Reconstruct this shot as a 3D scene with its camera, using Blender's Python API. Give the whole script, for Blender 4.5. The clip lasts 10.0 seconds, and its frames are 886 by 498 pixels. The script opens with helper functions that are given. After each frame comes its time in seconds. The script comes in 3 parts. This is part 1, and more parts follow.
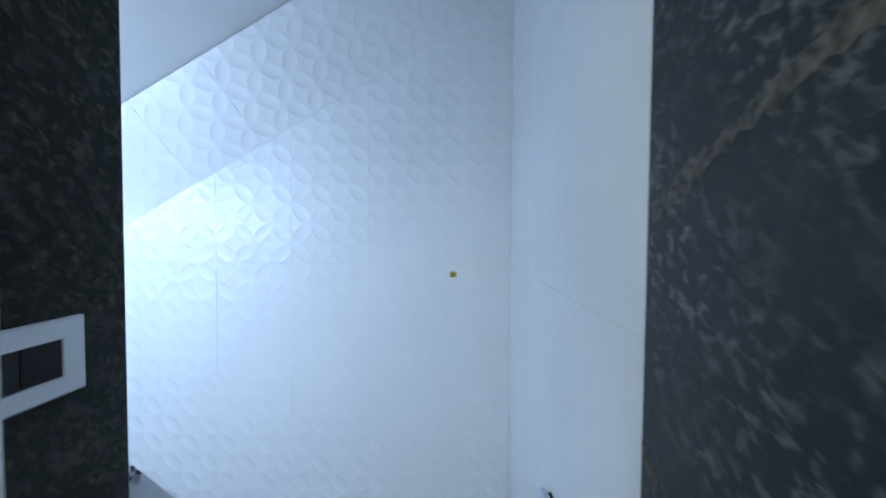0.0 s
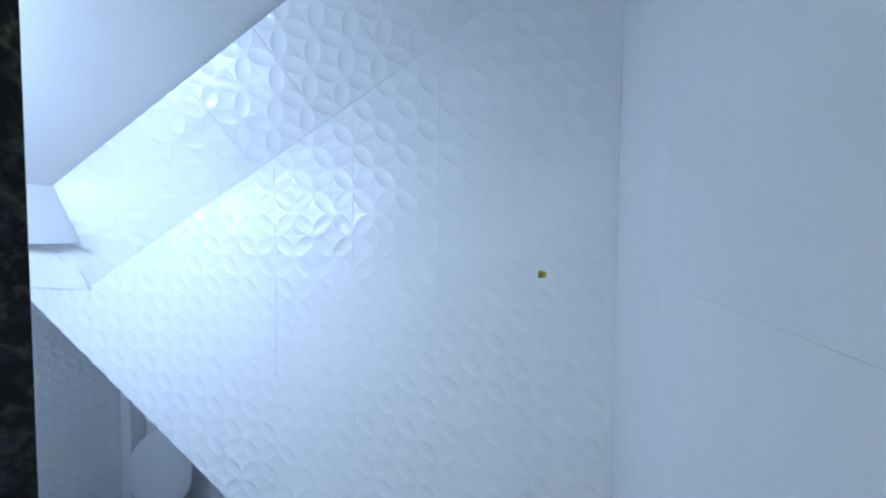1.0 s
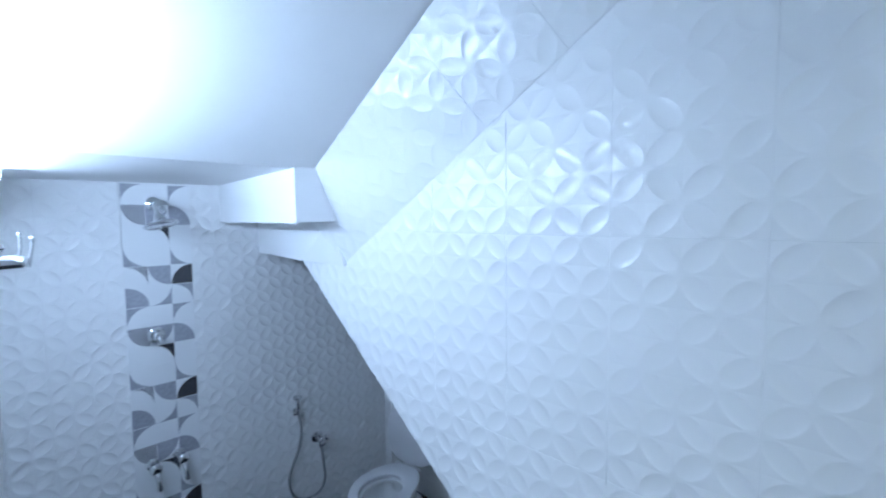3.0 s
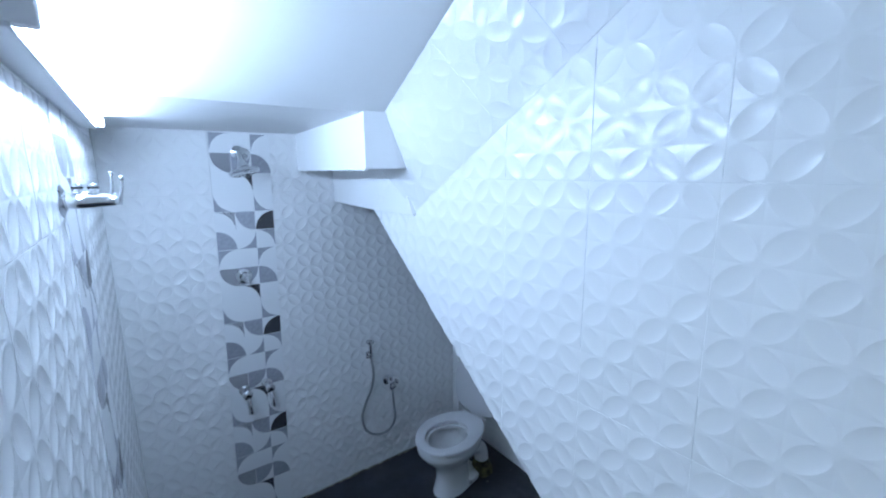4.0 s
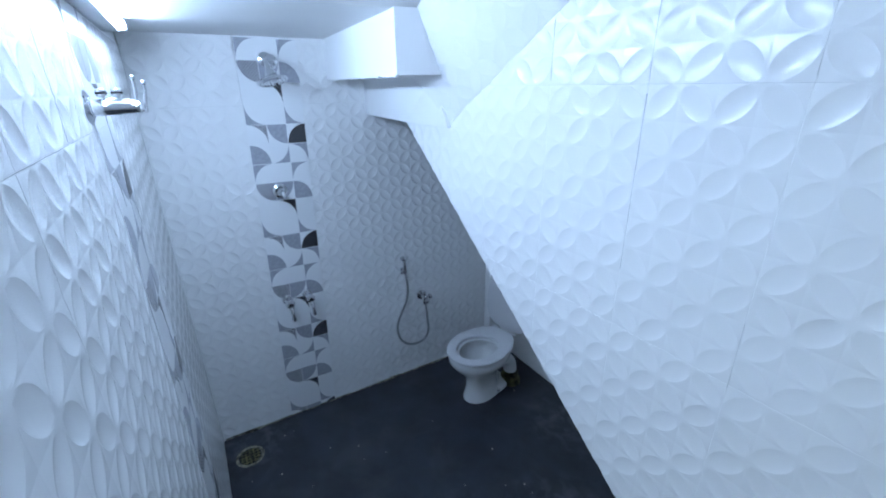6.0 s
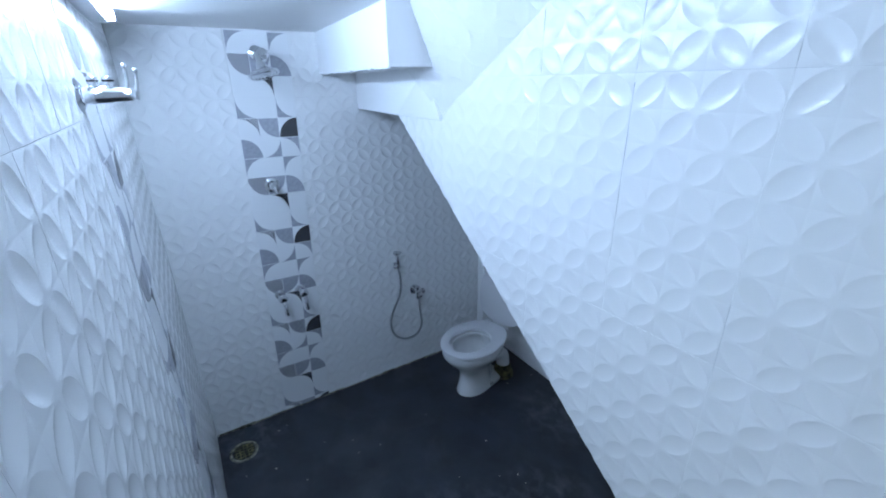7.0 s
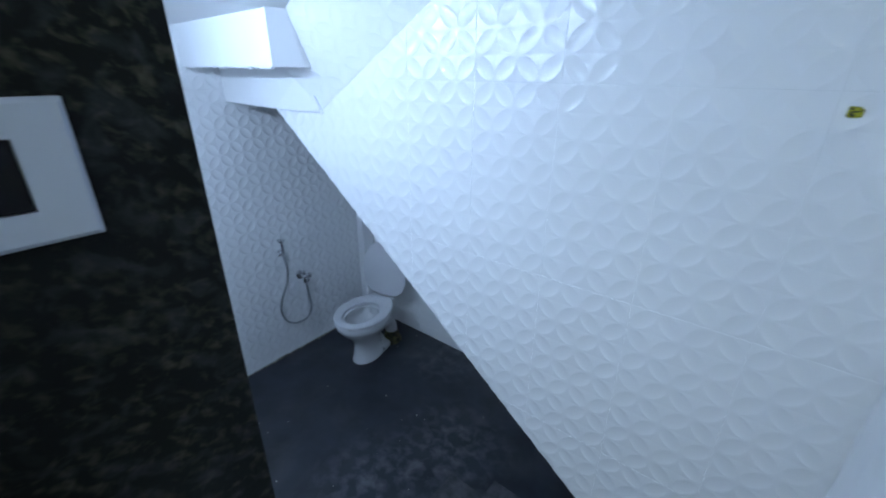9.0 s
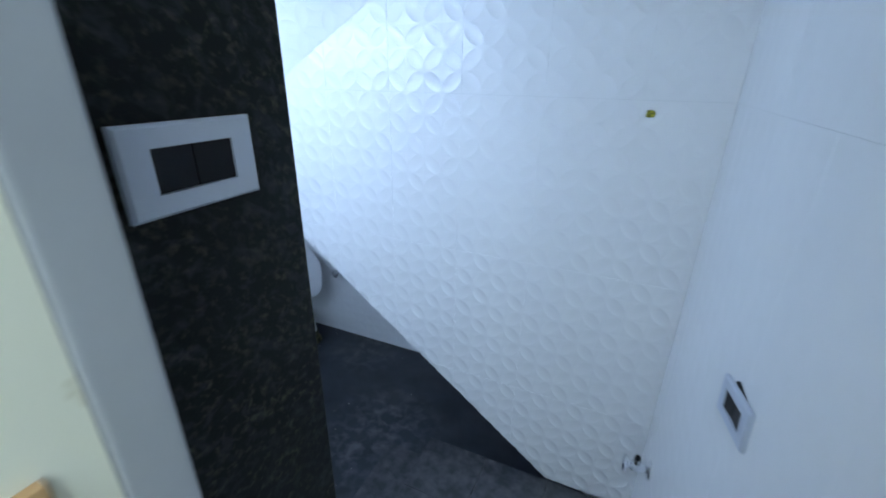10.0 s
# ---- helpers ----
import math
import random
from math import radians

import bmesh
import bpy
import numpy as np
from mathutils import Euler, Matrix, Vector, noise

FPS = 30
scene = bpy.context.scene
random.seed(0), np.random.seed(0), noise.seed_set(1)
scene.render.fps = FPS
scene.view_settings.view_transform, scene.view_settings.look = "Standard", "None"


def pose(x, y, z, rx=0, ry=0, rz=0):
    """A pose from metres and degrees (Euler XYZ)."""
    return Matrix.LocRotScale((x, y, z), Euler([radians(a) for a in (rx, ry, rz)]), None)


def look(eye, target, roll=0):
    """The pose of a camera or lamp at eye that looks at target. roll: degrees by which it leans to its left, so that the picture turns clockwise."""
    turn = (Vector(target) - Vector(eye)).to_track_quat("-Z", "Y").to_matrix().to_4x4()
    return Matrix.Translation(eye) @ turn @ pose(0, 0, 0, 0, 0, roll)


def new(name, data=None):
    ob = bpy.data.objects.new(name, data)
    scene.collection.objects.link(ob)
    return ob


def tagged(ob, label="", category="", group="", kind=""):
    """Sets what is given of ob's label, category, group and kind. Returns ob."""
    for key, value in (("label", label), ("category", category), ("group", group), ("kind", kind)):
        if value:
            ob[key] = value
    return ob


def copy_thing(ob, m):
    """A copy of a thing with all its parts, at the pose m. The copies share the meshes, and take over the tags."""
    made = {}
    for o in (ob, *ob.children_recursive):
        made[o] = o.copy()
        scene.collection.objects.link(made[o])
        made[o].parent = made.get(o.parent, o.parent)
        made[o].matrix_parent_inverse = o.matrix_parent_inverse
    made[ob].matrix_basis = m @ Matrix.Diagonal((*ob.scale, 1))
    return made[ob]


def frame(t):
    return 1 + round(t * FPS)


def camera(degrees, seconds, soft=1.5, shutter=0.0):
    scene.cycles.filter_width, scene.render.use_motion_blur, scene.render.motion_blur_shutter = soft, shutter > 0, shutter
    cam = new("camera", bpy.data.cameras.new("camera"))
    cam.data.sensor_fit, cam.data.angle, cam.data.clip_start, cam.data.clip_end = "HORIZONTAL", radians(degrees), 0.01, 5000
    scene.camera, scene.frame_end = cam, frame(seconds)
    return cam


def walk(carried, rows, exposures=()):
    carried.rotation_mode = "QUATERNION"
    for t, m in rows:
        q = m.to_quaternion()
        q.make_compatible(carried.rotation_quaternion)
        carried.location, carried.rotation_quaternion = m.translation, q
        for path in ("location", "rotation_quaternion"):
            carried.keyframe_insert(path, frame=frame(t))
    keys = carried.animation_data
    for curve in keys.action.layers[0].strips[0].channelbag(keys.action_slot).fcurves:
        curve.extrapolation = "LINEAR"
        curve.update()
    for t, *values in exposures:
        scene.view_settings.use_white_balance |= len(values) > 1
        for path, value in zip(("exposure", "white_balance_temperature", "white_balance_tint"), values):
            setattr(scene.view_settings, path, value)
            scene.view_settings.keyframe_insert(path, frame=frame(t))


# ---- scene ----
cam = camera(93.3, 10.0, soft=1.9, shutter=0.4)
PATH = [
    (0, (-1.4665, 2.4135, 2.1676), (-1.516, 4.4115, 2.093), 0.45),
    (0.5, (-1.4766, 2.5492, 2.1718), (-1.6828, 4.5355, 2.0775), 0.25),
    (1, (-1.496, 2.687, 2.148), (-1.913, 4.639, 2.054), 0.4),
    (1.5, (-1.52, 2.781, 2.142), (-2.19, 4.668, 2.033), 0.1),
    (2, (-1.576, 2.891, 2.132), (-2.501, 4.66, 2.01), -0.2),
    (2.5, (-1.634, 2.964, 2.124), (-2.788, 4.591, 1.98), -0.6),
    (3, (-1.687, 3.029, 2.106), (-3.075, 4.46, 1.944), -0.9),
    (3.2, (-1.7, 3.05, 2.098), (-3.169, 4.4, 1.923), -0.9),
    (4.5, (-1.757, 3.094, 2.072), (-3.375, 4.16, 1.575), -0.9),
    (5, (-1.768, 3.107, 2.07), (-3.386, 4.104, 1.446), -0.9),
    (5.5, (-1.774, 3.114, 2.066), (-3.382, 4.059, 1.344), -0.9),
    (7, (-1.756, 3.102, 2.035), (-3.335, 4.082, 1.295), -0.8),
    (7.5, (-1.718, 3.062, 2.038), (-3.24, 4.122, 1.291), -0.8),
    (8, (-1.678, 2.996, 2.043), (-3.081, 4.188, 1.262), -0.6),
    (8.5, (-1.622, 2.935, 2.064), (-2.924, 4.218, 1.267), -0.3),
    (9, (-1.5559, 2.8187, 2.0879), (-2.7058, 4.2491, 1.293), 0.3),
    (9.5, (-1.5169, 2.6873, 2.1093), (-2.4714, 4.2557, 1.3176), 0.4),
    (10, (-1.503, 2.5313, 2.1155), (-2.243, 4.2213, 1.342), 0.85),
]
EXPOSURES = [(0, 0.12), (0.5, 0.04), (1.0, 0.04), (2.0, 0.0), (5.0, 0.0), (7.0, 0.06), (8.5, 0.06), (9.2, 0.03), (10, 0.08)]
walk(cam, [(t, look(eye, target, roll)) for t, eye, target, roll in PATH], EXPOSURES)

# light: one tube lamp on the door wall, unseen fill panel added in the hall
TUBE_STRENGTH, HALL_STRENGTH = 120.0, 6.3
world = bpy.data.worlds.new("world")
world.use_nodes = True
world.node_tree.nodes["Background"].inputs["Color"].default_value = (0.5, 0.6, 0.8, 1)
world.node_tree.nodes["Background"].inputs["Strength"].default_value = 0.02
scene.world = world

# ---- materials ----
def material(name, color, rough=0.5, metal=0.0, emit=0.0, emit_color=None, ior=1.5):
    m = bpy.data.materials.new(name)
    m.use_nodes = True
    b = m.node_tree.nodes["Principled BSDF"]
    b.inputs["Base Color"].default_value = (*color, 1)
    b.inputs["Roughness"].default_value = rough
    b.inputs["Metallic"].default_value = metal
    b.inputs["IOR"].default_value = ior
    if emit:
        b.inputs["Emission Color"].default_value = (*(emit_color or color), 1)
        b.inputs["Emission Strength"].default_value = emit
    return m


def node(m, kind, **values):
    n = m.node_tree.nodes.new(kind)
    for k, v in values.items():
        n.inputs[k].default_value = v
    return n


def mottle(m, scale, dark, light, lo=0.35, hi=0.65, detail=6.0, distort=0.0, grain=None):
    """Noise-driven colour in object space between two colours."""
    t = m.node_tree
    co = t.nodes.new("ShaderNodeTexCoord")
    n = node(m, "ShaderNodeTexNoise", Scale=scale, Detail=detail, Distortion=distort)
    source = co.outputs["Object"]
    if grain:
        turn, stretch = grain
        first = node(m, "ShaderNodeMapping", Rotation=turn)
        second = node(m, "ShaderNodeMapping", Scale=stretch)
        t.links.new(source, first.inputs["Vector"])
        t.links.new(first.outputs["Vector"], second.inputs["Vector"])
        source = second.outputs["Vector"]
    t.links.new(source, n.inputs["Vector"])
    r = t.nodes.new("ShaderNodeValToRGB")
    r.color_ramp.elements[0].position, r.color_ramp.elements[1].position = lo, hi
    r.color_ramp.elements[0].color, r.color_ramp.elements[1].color = (*dark, 1), (*light, 1)
    t.links.new(n.outputs["Fac"], r.inputs["Fac"])
    return r.outputs["Color"]


def blend(m, a, b, fac):
    t = m.node_tree
    x = t.nodes.new("ShaderNodeMix")
    x.data_type = "RGBA"
    t.links.new(a, x.inputs[6]), t.links.new(b, x.inputs[7])
    if isinstance(fac, float):
        x.inputs[0].default_value = fac
    else:
        t.links.new(fac, x.inputs[0])
    return x.outputs[2]


def rough_noise(m, scale, lo, hi):
    t = m.node_tree
    co = t.nodes.new("ShaderNodeTexCoord")
    n = node(m, "ShaderNodeTexNoise", Scale=scale, Detail=5.0)
    t.links.new(co.outputs["Object"], n.inputs["Vector"])
    r = t.nodes.new("ShaderNodeMapRange")
    r.inputs["To Min"].default_value, r.inputs["To Max"].default_value = lo, hi
    t.links.new(n.outputs["Fac"], r.inputs["Value"])
    t.links.new(r.outputs["Result"], t.nodes["Principled BSDF"].inputs["Roughness"])


def bump(m, scale, strength, dist=0.002, detail=4.0):
    t = m.node_tree
    co = t.nodes.new("ShaderNodeTexCoord")
    n = node(m, "ShaderNodeTexNoise", Scale=scale, Detail=detail)
    t.links.new(co.outputs["Object"], n.inputs["Vector"])
    b = node(m, "ShaderNodeBump", Strength=strength, Distance=dist)
    t.links.new(n.outputs["Fac"], b.inputs["Height"])
    t.links.new(b.outputs["Normal"], t.nodes["Principled BSDF"].inputs["Normal"])


def paint(m, color_socket):
    m.node_tree.links.new(color_socket, m.node_tree.nodes["Principled BSDF"].inputs["Base Color"])


TILE = material("glazed_white_tile", (0.8, 0.8, 0.8), 0.18, ior=1.42)
tone = mottle(TILE, 2.5, (0.885, 0.89, 0.89), (0.915, 0.915, 0.915), 0.1, 0.9, 2.0)
info = TILE.node_tree.nodes.new("ShaderNodeObjectInfo")
per = TILE.node_tree.nodes.new("ShaderNodeMapRange")
per.inputs["To Min"].default_value, per.inputs["To Max"].default_value = 0.0, 0.1
TILE.node_tree.links.new(info.outputs["Random"], per.inputs["Value"])
grey = node(TILE, "ShaderNodeRGB")
grey.outputs[0].default_value = (0.84, 0.85, 0.86, 1)
paint(TILE, blend(TILE, tone, grey.outputs[0], per.outputs["Result"]))

PLAINTILE = material("plain_white_tile", (0.8, 0.8, 0.8), 0.3)
paint(PLAINTILE, mottle(PLAINTILE, 3.0, (0.86, 0.87, 0.88), (0.89, 0.895, 0.9), 0.1, 0.9, 2.0))
GROUT = material("grout", (0.7, 0.71, 0.7), 0.85)
paint(GROUT, mottle(GROUT, 14.0, (0.68, 0.69, 0.68), (0.8, 0.8, 0.8)))
PLASTER = material("white_paint", (0.8, 0.8, 0.8), 0.7)
paint(PLASTER, mottle(PLASTER, 3.0, (0.86, 0.865, 0.865), (0.9, 0.9, 0.9), 0.2, 0.8, 3.0))
bump(PLASTER, 45.0, 0.25, 0.002)
SCUFFS = [((-2.66, 4.28, 0), 0.42, 1.0), ((-2.85, 3.82, 0), 0.4, 1.0), ((-2.6, 3.4, 0), 0.35, 0.8), ((-3.2, 4.9, 0), 0.35, 0.6), ((-4.1, 3.1, 0), 0.35, 0.6)]
FLOORM = material("dark_stone_floor", (0.03, 0.03, 0.035), 0.45)
base = mottle(FLOORM, 5.0, (0.013, 0.0155, 0.022), (0.028, 0.034, 0.046), 0.3, 0.7, 8.0, 0.4)
dust = mottle(FLOORM, 3.2, (0.0, 0.0, 0.0), (0.3, 0.3, 0.3), 0.5, 0.75, 12.0, 0.5)
dustc = node(FLOORM, "ShaderNodeRGB")
dustc.outputs[0].default_value = (0.1, 0.1, 0.1, 1)
def scuffed(m, under, places, color, scale):
    """Worn grey patches, broken up by noise, round the given spots."""
    t = m.node_tree
    for spot, radius, most in places:
        co = t.nodes.new("ShaderNodeTexCoord")
        off = node(m, "ShaderNodeVectorMath")
        off.operation = "DISTANCE"
        off.inputs[1].default_value = spot
        t.links.new(co.outputs["Object"], off.inputs[0])
        near = t.nodes.new("ShaderNodeMapRange")
        near.inputs["From Min"].default_value, near.inputs["From Max"].default_value = radius, 0.0
        near.inputs["To Max"].default_value = most
        t.links.new(off.outputs["Value"], near.inputs["Value"])
        broken = mottle(m, scale, (0, 0, 0), (1, 1, 1), 0.45, 0.74, 14.0, 0.25)
        mul = node(m, "ShaderNodeMath")
        mul.operation = "MULTIPLY"
        t.links.new(near.outputs["Result"], mul.inputs[0])
        t.links.new(broken, mul.inputs[1])
        rgb = node(m, "ShaderNodeRGB")
        rgb.outputs[0].default_value = (*color, 1)
        under = blend(m, under, rgb.outputs[0], mul.outputs[0])
    return under


floor_tone = blend(FLOORM, base, dustc.outputs[0], dust)
floor_tone = scuffed(FLOORM, floor_tone, SCUFFS, (0.17, 0.175, 0.19), 13.0)
paint(FLOORM, floor_tone)
bump(FLOORM, 60.0, 0.2, 0.001)
STEPM = material("grey_step_tile", (0.1, 0.1, 0.1), 0.45)
paint(STEPM, mottle(STEPM, 22.0, (0.026, 0.028, 0.034), (0.1, 0.102, 0.11), 0.36, 0.8, 14.0, 0.3))
GRAIN = ((math.radians(32), 0, 0), (1.0, 0.7, 1.0))
GRANITE = material("dark_granite", (0.03, 0.03, 0.025), 0.42, ior=1.24)
g1 = mottle(GRANITE, 110.0, (0.004, 0.005, 0.004), (0.085, 0.086, 0.055), 0.52, 0.8, 8.0, 0.3, GRAIN)
g2 = mottle(GRANITE, 11.0, (0.0, 0.0, 0.0), (0.8, 0.8, 0.8), 0.3, 0.7, 6.0, 0.4, GRAIN)
g3 = node(GRANITE, "ShaderNodeRGB")
g3.outputs[0].default_value = (0.007, 0.008, 0.009, 1)
g4 = mottle(GRANITE, 60.0, (0.0, 0.0, 0.0), (0.55, 0.55, 0.55), 0.5, 0.75, 8.0, 0.5, GRAIN)
g5 = node(GRANITE, "ShaderNodeRGB")
g5.outputs[0].default_value = (0.05, 0.055, 0.056, 1)
paint(GRANITE, blend(GRANITE, blend(GRANITE, g1, g3.outputs[0], g2), g5.outputs[0], g4))
bump(GRANITE, 70.0, 0.5, 0.001)
# same granite for the right jamb, its bluish reflected light put into the colour
LIT_GRANITE = material("lit_granite", (0.05, 0.06, 0.07), 0.42, ior=1.3)
SLANT = ((math.radians(-34), 0, 0), (1.0, 0.6, 1.0))
b1 = mottle(LIT_GRANITE, 85.0, (0.012, 0.0145, 0.02), (0.15, 0.145, 0.14), 0.5, 0.7, 8.0, 0.6, SLANT)
b2 = mottle(LIT_GRANITE, 7.0, (0.0, 0.0, 0.0), (0.85, 0.85, 0.85), 0.42, 0.62, 6.0, 0.4, SLANT)
b3 = node(LIT_GRANITE, "ShaderNodeRGB")
b3.outputs[0].default_value = (0.01, 0.012, 0.014, 1)
paint(LIT_GRANITE, blend(LIT_GRANITE, b1, b3.outputs[0], b2))
bump(LIT_GRANITE, 70.0, 0.5, 0.001)
VEIN = material("granite_vein", (0.12, 0.11, 0.09), 0.55, ior=1.25)
paint(VEIN, mottle(VEIN, 95.0, (0.02, 0.02, 0.02), (0.13, 0.115, 0.1), 0.3, 0.68, 10.0, 0.4))
CREAM = material("cream_wall", (0.8, 0.79, 0.68), 0.5)
paint(CREAM, mottle(CREAM, 18.0, (0.5, 0.46, 0.33), (0.8, 0.8, 0.69), 0.27, 0.36))
FRAMEM = material("grey_white_frame", (0.55, 0.56, 0.58), 0.4)
paint(FRAMEM, mottle(FRAMEM, 6.0, (0.36, 0.38, 0.42), (0.42, 0.44, 0.48)))
WOODM = material("tan_wood", (0.45, 0.27, 0.12), 0.5)
paint(WOODM, mottle(WOODM, 12.0, (0.32, 0.18, 0.08), (0.5, 0.31, 0.15)))
CHROME = material("chrome", (0.75, 0.76, 0.78), 0.12, 1.0)
rough_noise(CHROME, 20.0, 0.08, 0.2)
STEEL = material("braided_steel", (0.5, 0.51, 0.53), 0.3, 0.95)
CERAMIC = material("white_ceramic", (0.8, 0.8, 0.8), 0.12)
paint(CERAMIC, mottle(CERAMIC, 4.0, (0.76, 0.77, 0.77), (0.82, 0.82, 0.82)))
PLASTIC = material("white_plastic", (0.72, 0.72, 0.74), 0.3)
PLATEM = material("grey_white_plastic", (0.5, 0.54, 0.63), 0.35)
DARKP = material("dark_plastic", (0.01, 0.01, 0.012), 0.4, ior=1.25)
MOSS = material("mossy_cement", (0.08, 0.08, 0.03), 0.8)
paint(MOSS, mottle(MOSS, 25.0, (0.02, 0.02, 0.012), (0.16, 0.15, 0.06)))
GRIME = material("grime", (0.3, 0.28, 0.2), 0.9)
paint(GRIME, mottle(GRIME, 30.0, (0.05, 0.05, 0.035), (0.36, 0.35, 0.28)))
DEBRIS = material("plaster_crumbs", (0.36, 0.36, 0.33), 0.9)
YELLOW = material("yellow_sticker", (0.55, 0.5, 0.02), 0.5)
paint(YELLOW, mottle(YELLOW, 160.0, (0.05, 0.05, 0.015), (0.5, 0.46, 0.02), 0.4, 0.56))
BLACK = material("black_print", (0.01, 0.01, 0.01), 0.6)
GREY1 = material("grey_print", (0.32, 0.33, 0.38), 0.3)
paint(GREY1, mottle(GREY1, 60.0, (0.34, 0.35, 0.4), (0.42, 0.43, 0.48)))
GREY2 = material("dark_print", (0.03, 0.03, 0.035), 0.35)
gco = GREY2.node_tree.nodes.new("ShaderNodeTexCoord")
gturn = node(GREY2, "ShaderNodeMapping", Rotation=(0, 0, math.radians(45)))
gdot = node(GREY2, "ShaderNodeTexVoronoi", Scale=82.0, Randomness=0.0)
GREY2.node_tree.links.new(gco.outputs["Object"], gturn.inputs["Vector"])
GREY2.node_tree.links.new(gturn.outputs["Vector"], gdot.inputs["Vector"])
gr = GREY2.node_tree.nodes.new("ShaderNodeValToRGB")
gr.color_ramp.elements[0].position, gr.color_ramp.elements[1].position = 0.16, 0.24
gr.color_ramp.elements[0].color, gr.color_ramp.elements[1].color = (0.3, 0.3, 0.33, 1), (0.022, 0.022, 0.026, 1)
GREY2.node_tree.links.new(gdot.outputs["Distance"], gr.inputs["Fac"])
paint(GREY2, gr.outputs["Color"])
HATCH = material("dotted_grey_print", (0.3, 0.3, 0.34), 0.35)
hco = HATCH.node_tree.nodes.new("ShaderNodeTexCoord")
chk = node(HATCH, "ShaderNodeTexVoronoi", Scale=98.0, Randomness=0.0)
hturn = node(HATCH, "ShaderNodeMapping", Rotation=(0, 0, math.radians(45)))
HATCH.node_tree.links.new(hco.outputs["Object"], hturn.inputs["Vector"])
HATCH.node_tree.links.new(hturn.outputs["Vector"], chk.inputs["Vector"])
hr = HATCH.node_tree.nodes.new("ShaderNodeValToRGB")
hr.color_ramp.interpolation = "CONSTANT"
hr.color_ramp.elements[0].color = (0.6, 0.6, 0.64, 1)
hr.color_ramp.elements[1].position = 0.42
hr.color_ramp.elements[1].color = (0.06, 0.06, 0.07, 1)
HATCH.node_tree.links.new(chk.outputs["Distance"], hr.inputs["Fac"])
paint(HATCH, hr.outputs["Color"])
TUBEM = material("lit_tube", (1, 1, 1), 0.5, emit=TUBE_STRENGTH, emit_color=(0.48, 0.68, 1.0))
HALLM = material("lit_hall_fill", (1, 1, 1), 0.5, emit=HALL_STRENGTH, emit_color=(0.68, 0.85, 1.0))

# ---- mesh helpers ----
def link(name, bm, mat, parent=None, smooth=False, label=""):
    me = bpy.data.meshes.new(name)
    bmesh.ops.recalc_face_normals(bm, faces=bm.faces)
    bm.to_mesh(me)
    bm.free()
    for m in (mat if isinstance(mat, (list, tuple)) else [mat]):
        me.materials.append(m)
    if smooth:
        for p in me.polygons:
            p.use_smooth = True
        me.set_sharp_from_angle(angle=radians(38))
    ob = new(name, me)
    if parent:
        ob.parent = parent
    if label:
        ob["label"] = label
    return ob


def part(name, bm, mat, parent, label="", smooth=False):
    return link(name, bm, mat, parent, smooth, label)


def box(bm, x0, y0, z0, x1, y1, z1, bevel=0.0):
    b = bmesh.new()
    vs = [b.verts.new(p) for p in ((x0, y0, z0), (x1, y0, z0), (x1, y1, z0), (x0, y1, z0), (x0, y0, z1), (x1, y0, z1), (x1, y1, z1), (x0, y1, z1))]
    for f in ((3, 2, 1, 0), (4, 5, 6, 7), (0, 1, 5, 4), (1, 2, 6, 5), (2, 3, 7, 6), (3, 0, 4, 7)):
        b.faces.new([vs[i] for i in f])
    if bevel:
        bmesh.ops.bevel(b, geom=b.edges[:], offset=bevel, segments=2, affect="EDGES", profile=0.6)
    me = bpy.data.meshes.new("tmp")
    b.to_mesh(me)
    b.free()
    bm.from_mesh(me)
    bpy.data.meshes.remove(me)
    return bm


def slab(outline, direction):
    """A prism: a closed outline of points pushed along a direction."""
    bm = bmesh.new()
    a = [bm.verts.new(p) for p in outline]
    b = [bm.verts.new(Vector(p) + Vector(direction)) for p in outline]
    bm.faces.new(a), bm.faces.new(b[::-1])
    n = len(a)
    for i in range(n):
        bm.faces.new((a[i], a[(i + 1) % n], b[(i + 1) % n], b[i]))
    return bm


def loft(bm, rings, closed=True, cap0=True, cap1=True):
    vs = [[bm.verts.new(p) for p in r] for r in rings]
    n = len(vs[0])
    for a, b in zip(vs, vs[1:]):
        for i in range(n if closed else n - 1):
            bm.faces.new((a[i], a[(i + 1) % n], b[(i + 1) % n], b[i]))
    if cap0:
        bm.faces.new(vs[0][::-1])
    if cap1:
        bm.faces.new(vs[-1])
    return bm


def lathe(profile, axis_from, axis_to, n=20, bm=None):
    """Rings of (distance along the axis, radius)."""
    bm = bm or bmesh.new()
    a, d = Vector(axis_from), (Vector(axis_to) - Vector(axis_from)).normalized()
    u = d.orthogonal().normalized()
    v = d.cross(u)
    rings = [[a + d * h + (u * math.cos(2 * math.pi * i / n) + v * math.sin(2 * math.pi * i / n)) * max(r, 1e-4) for i in range(n)] for h, r in profile]
    return loft(bm, rings)


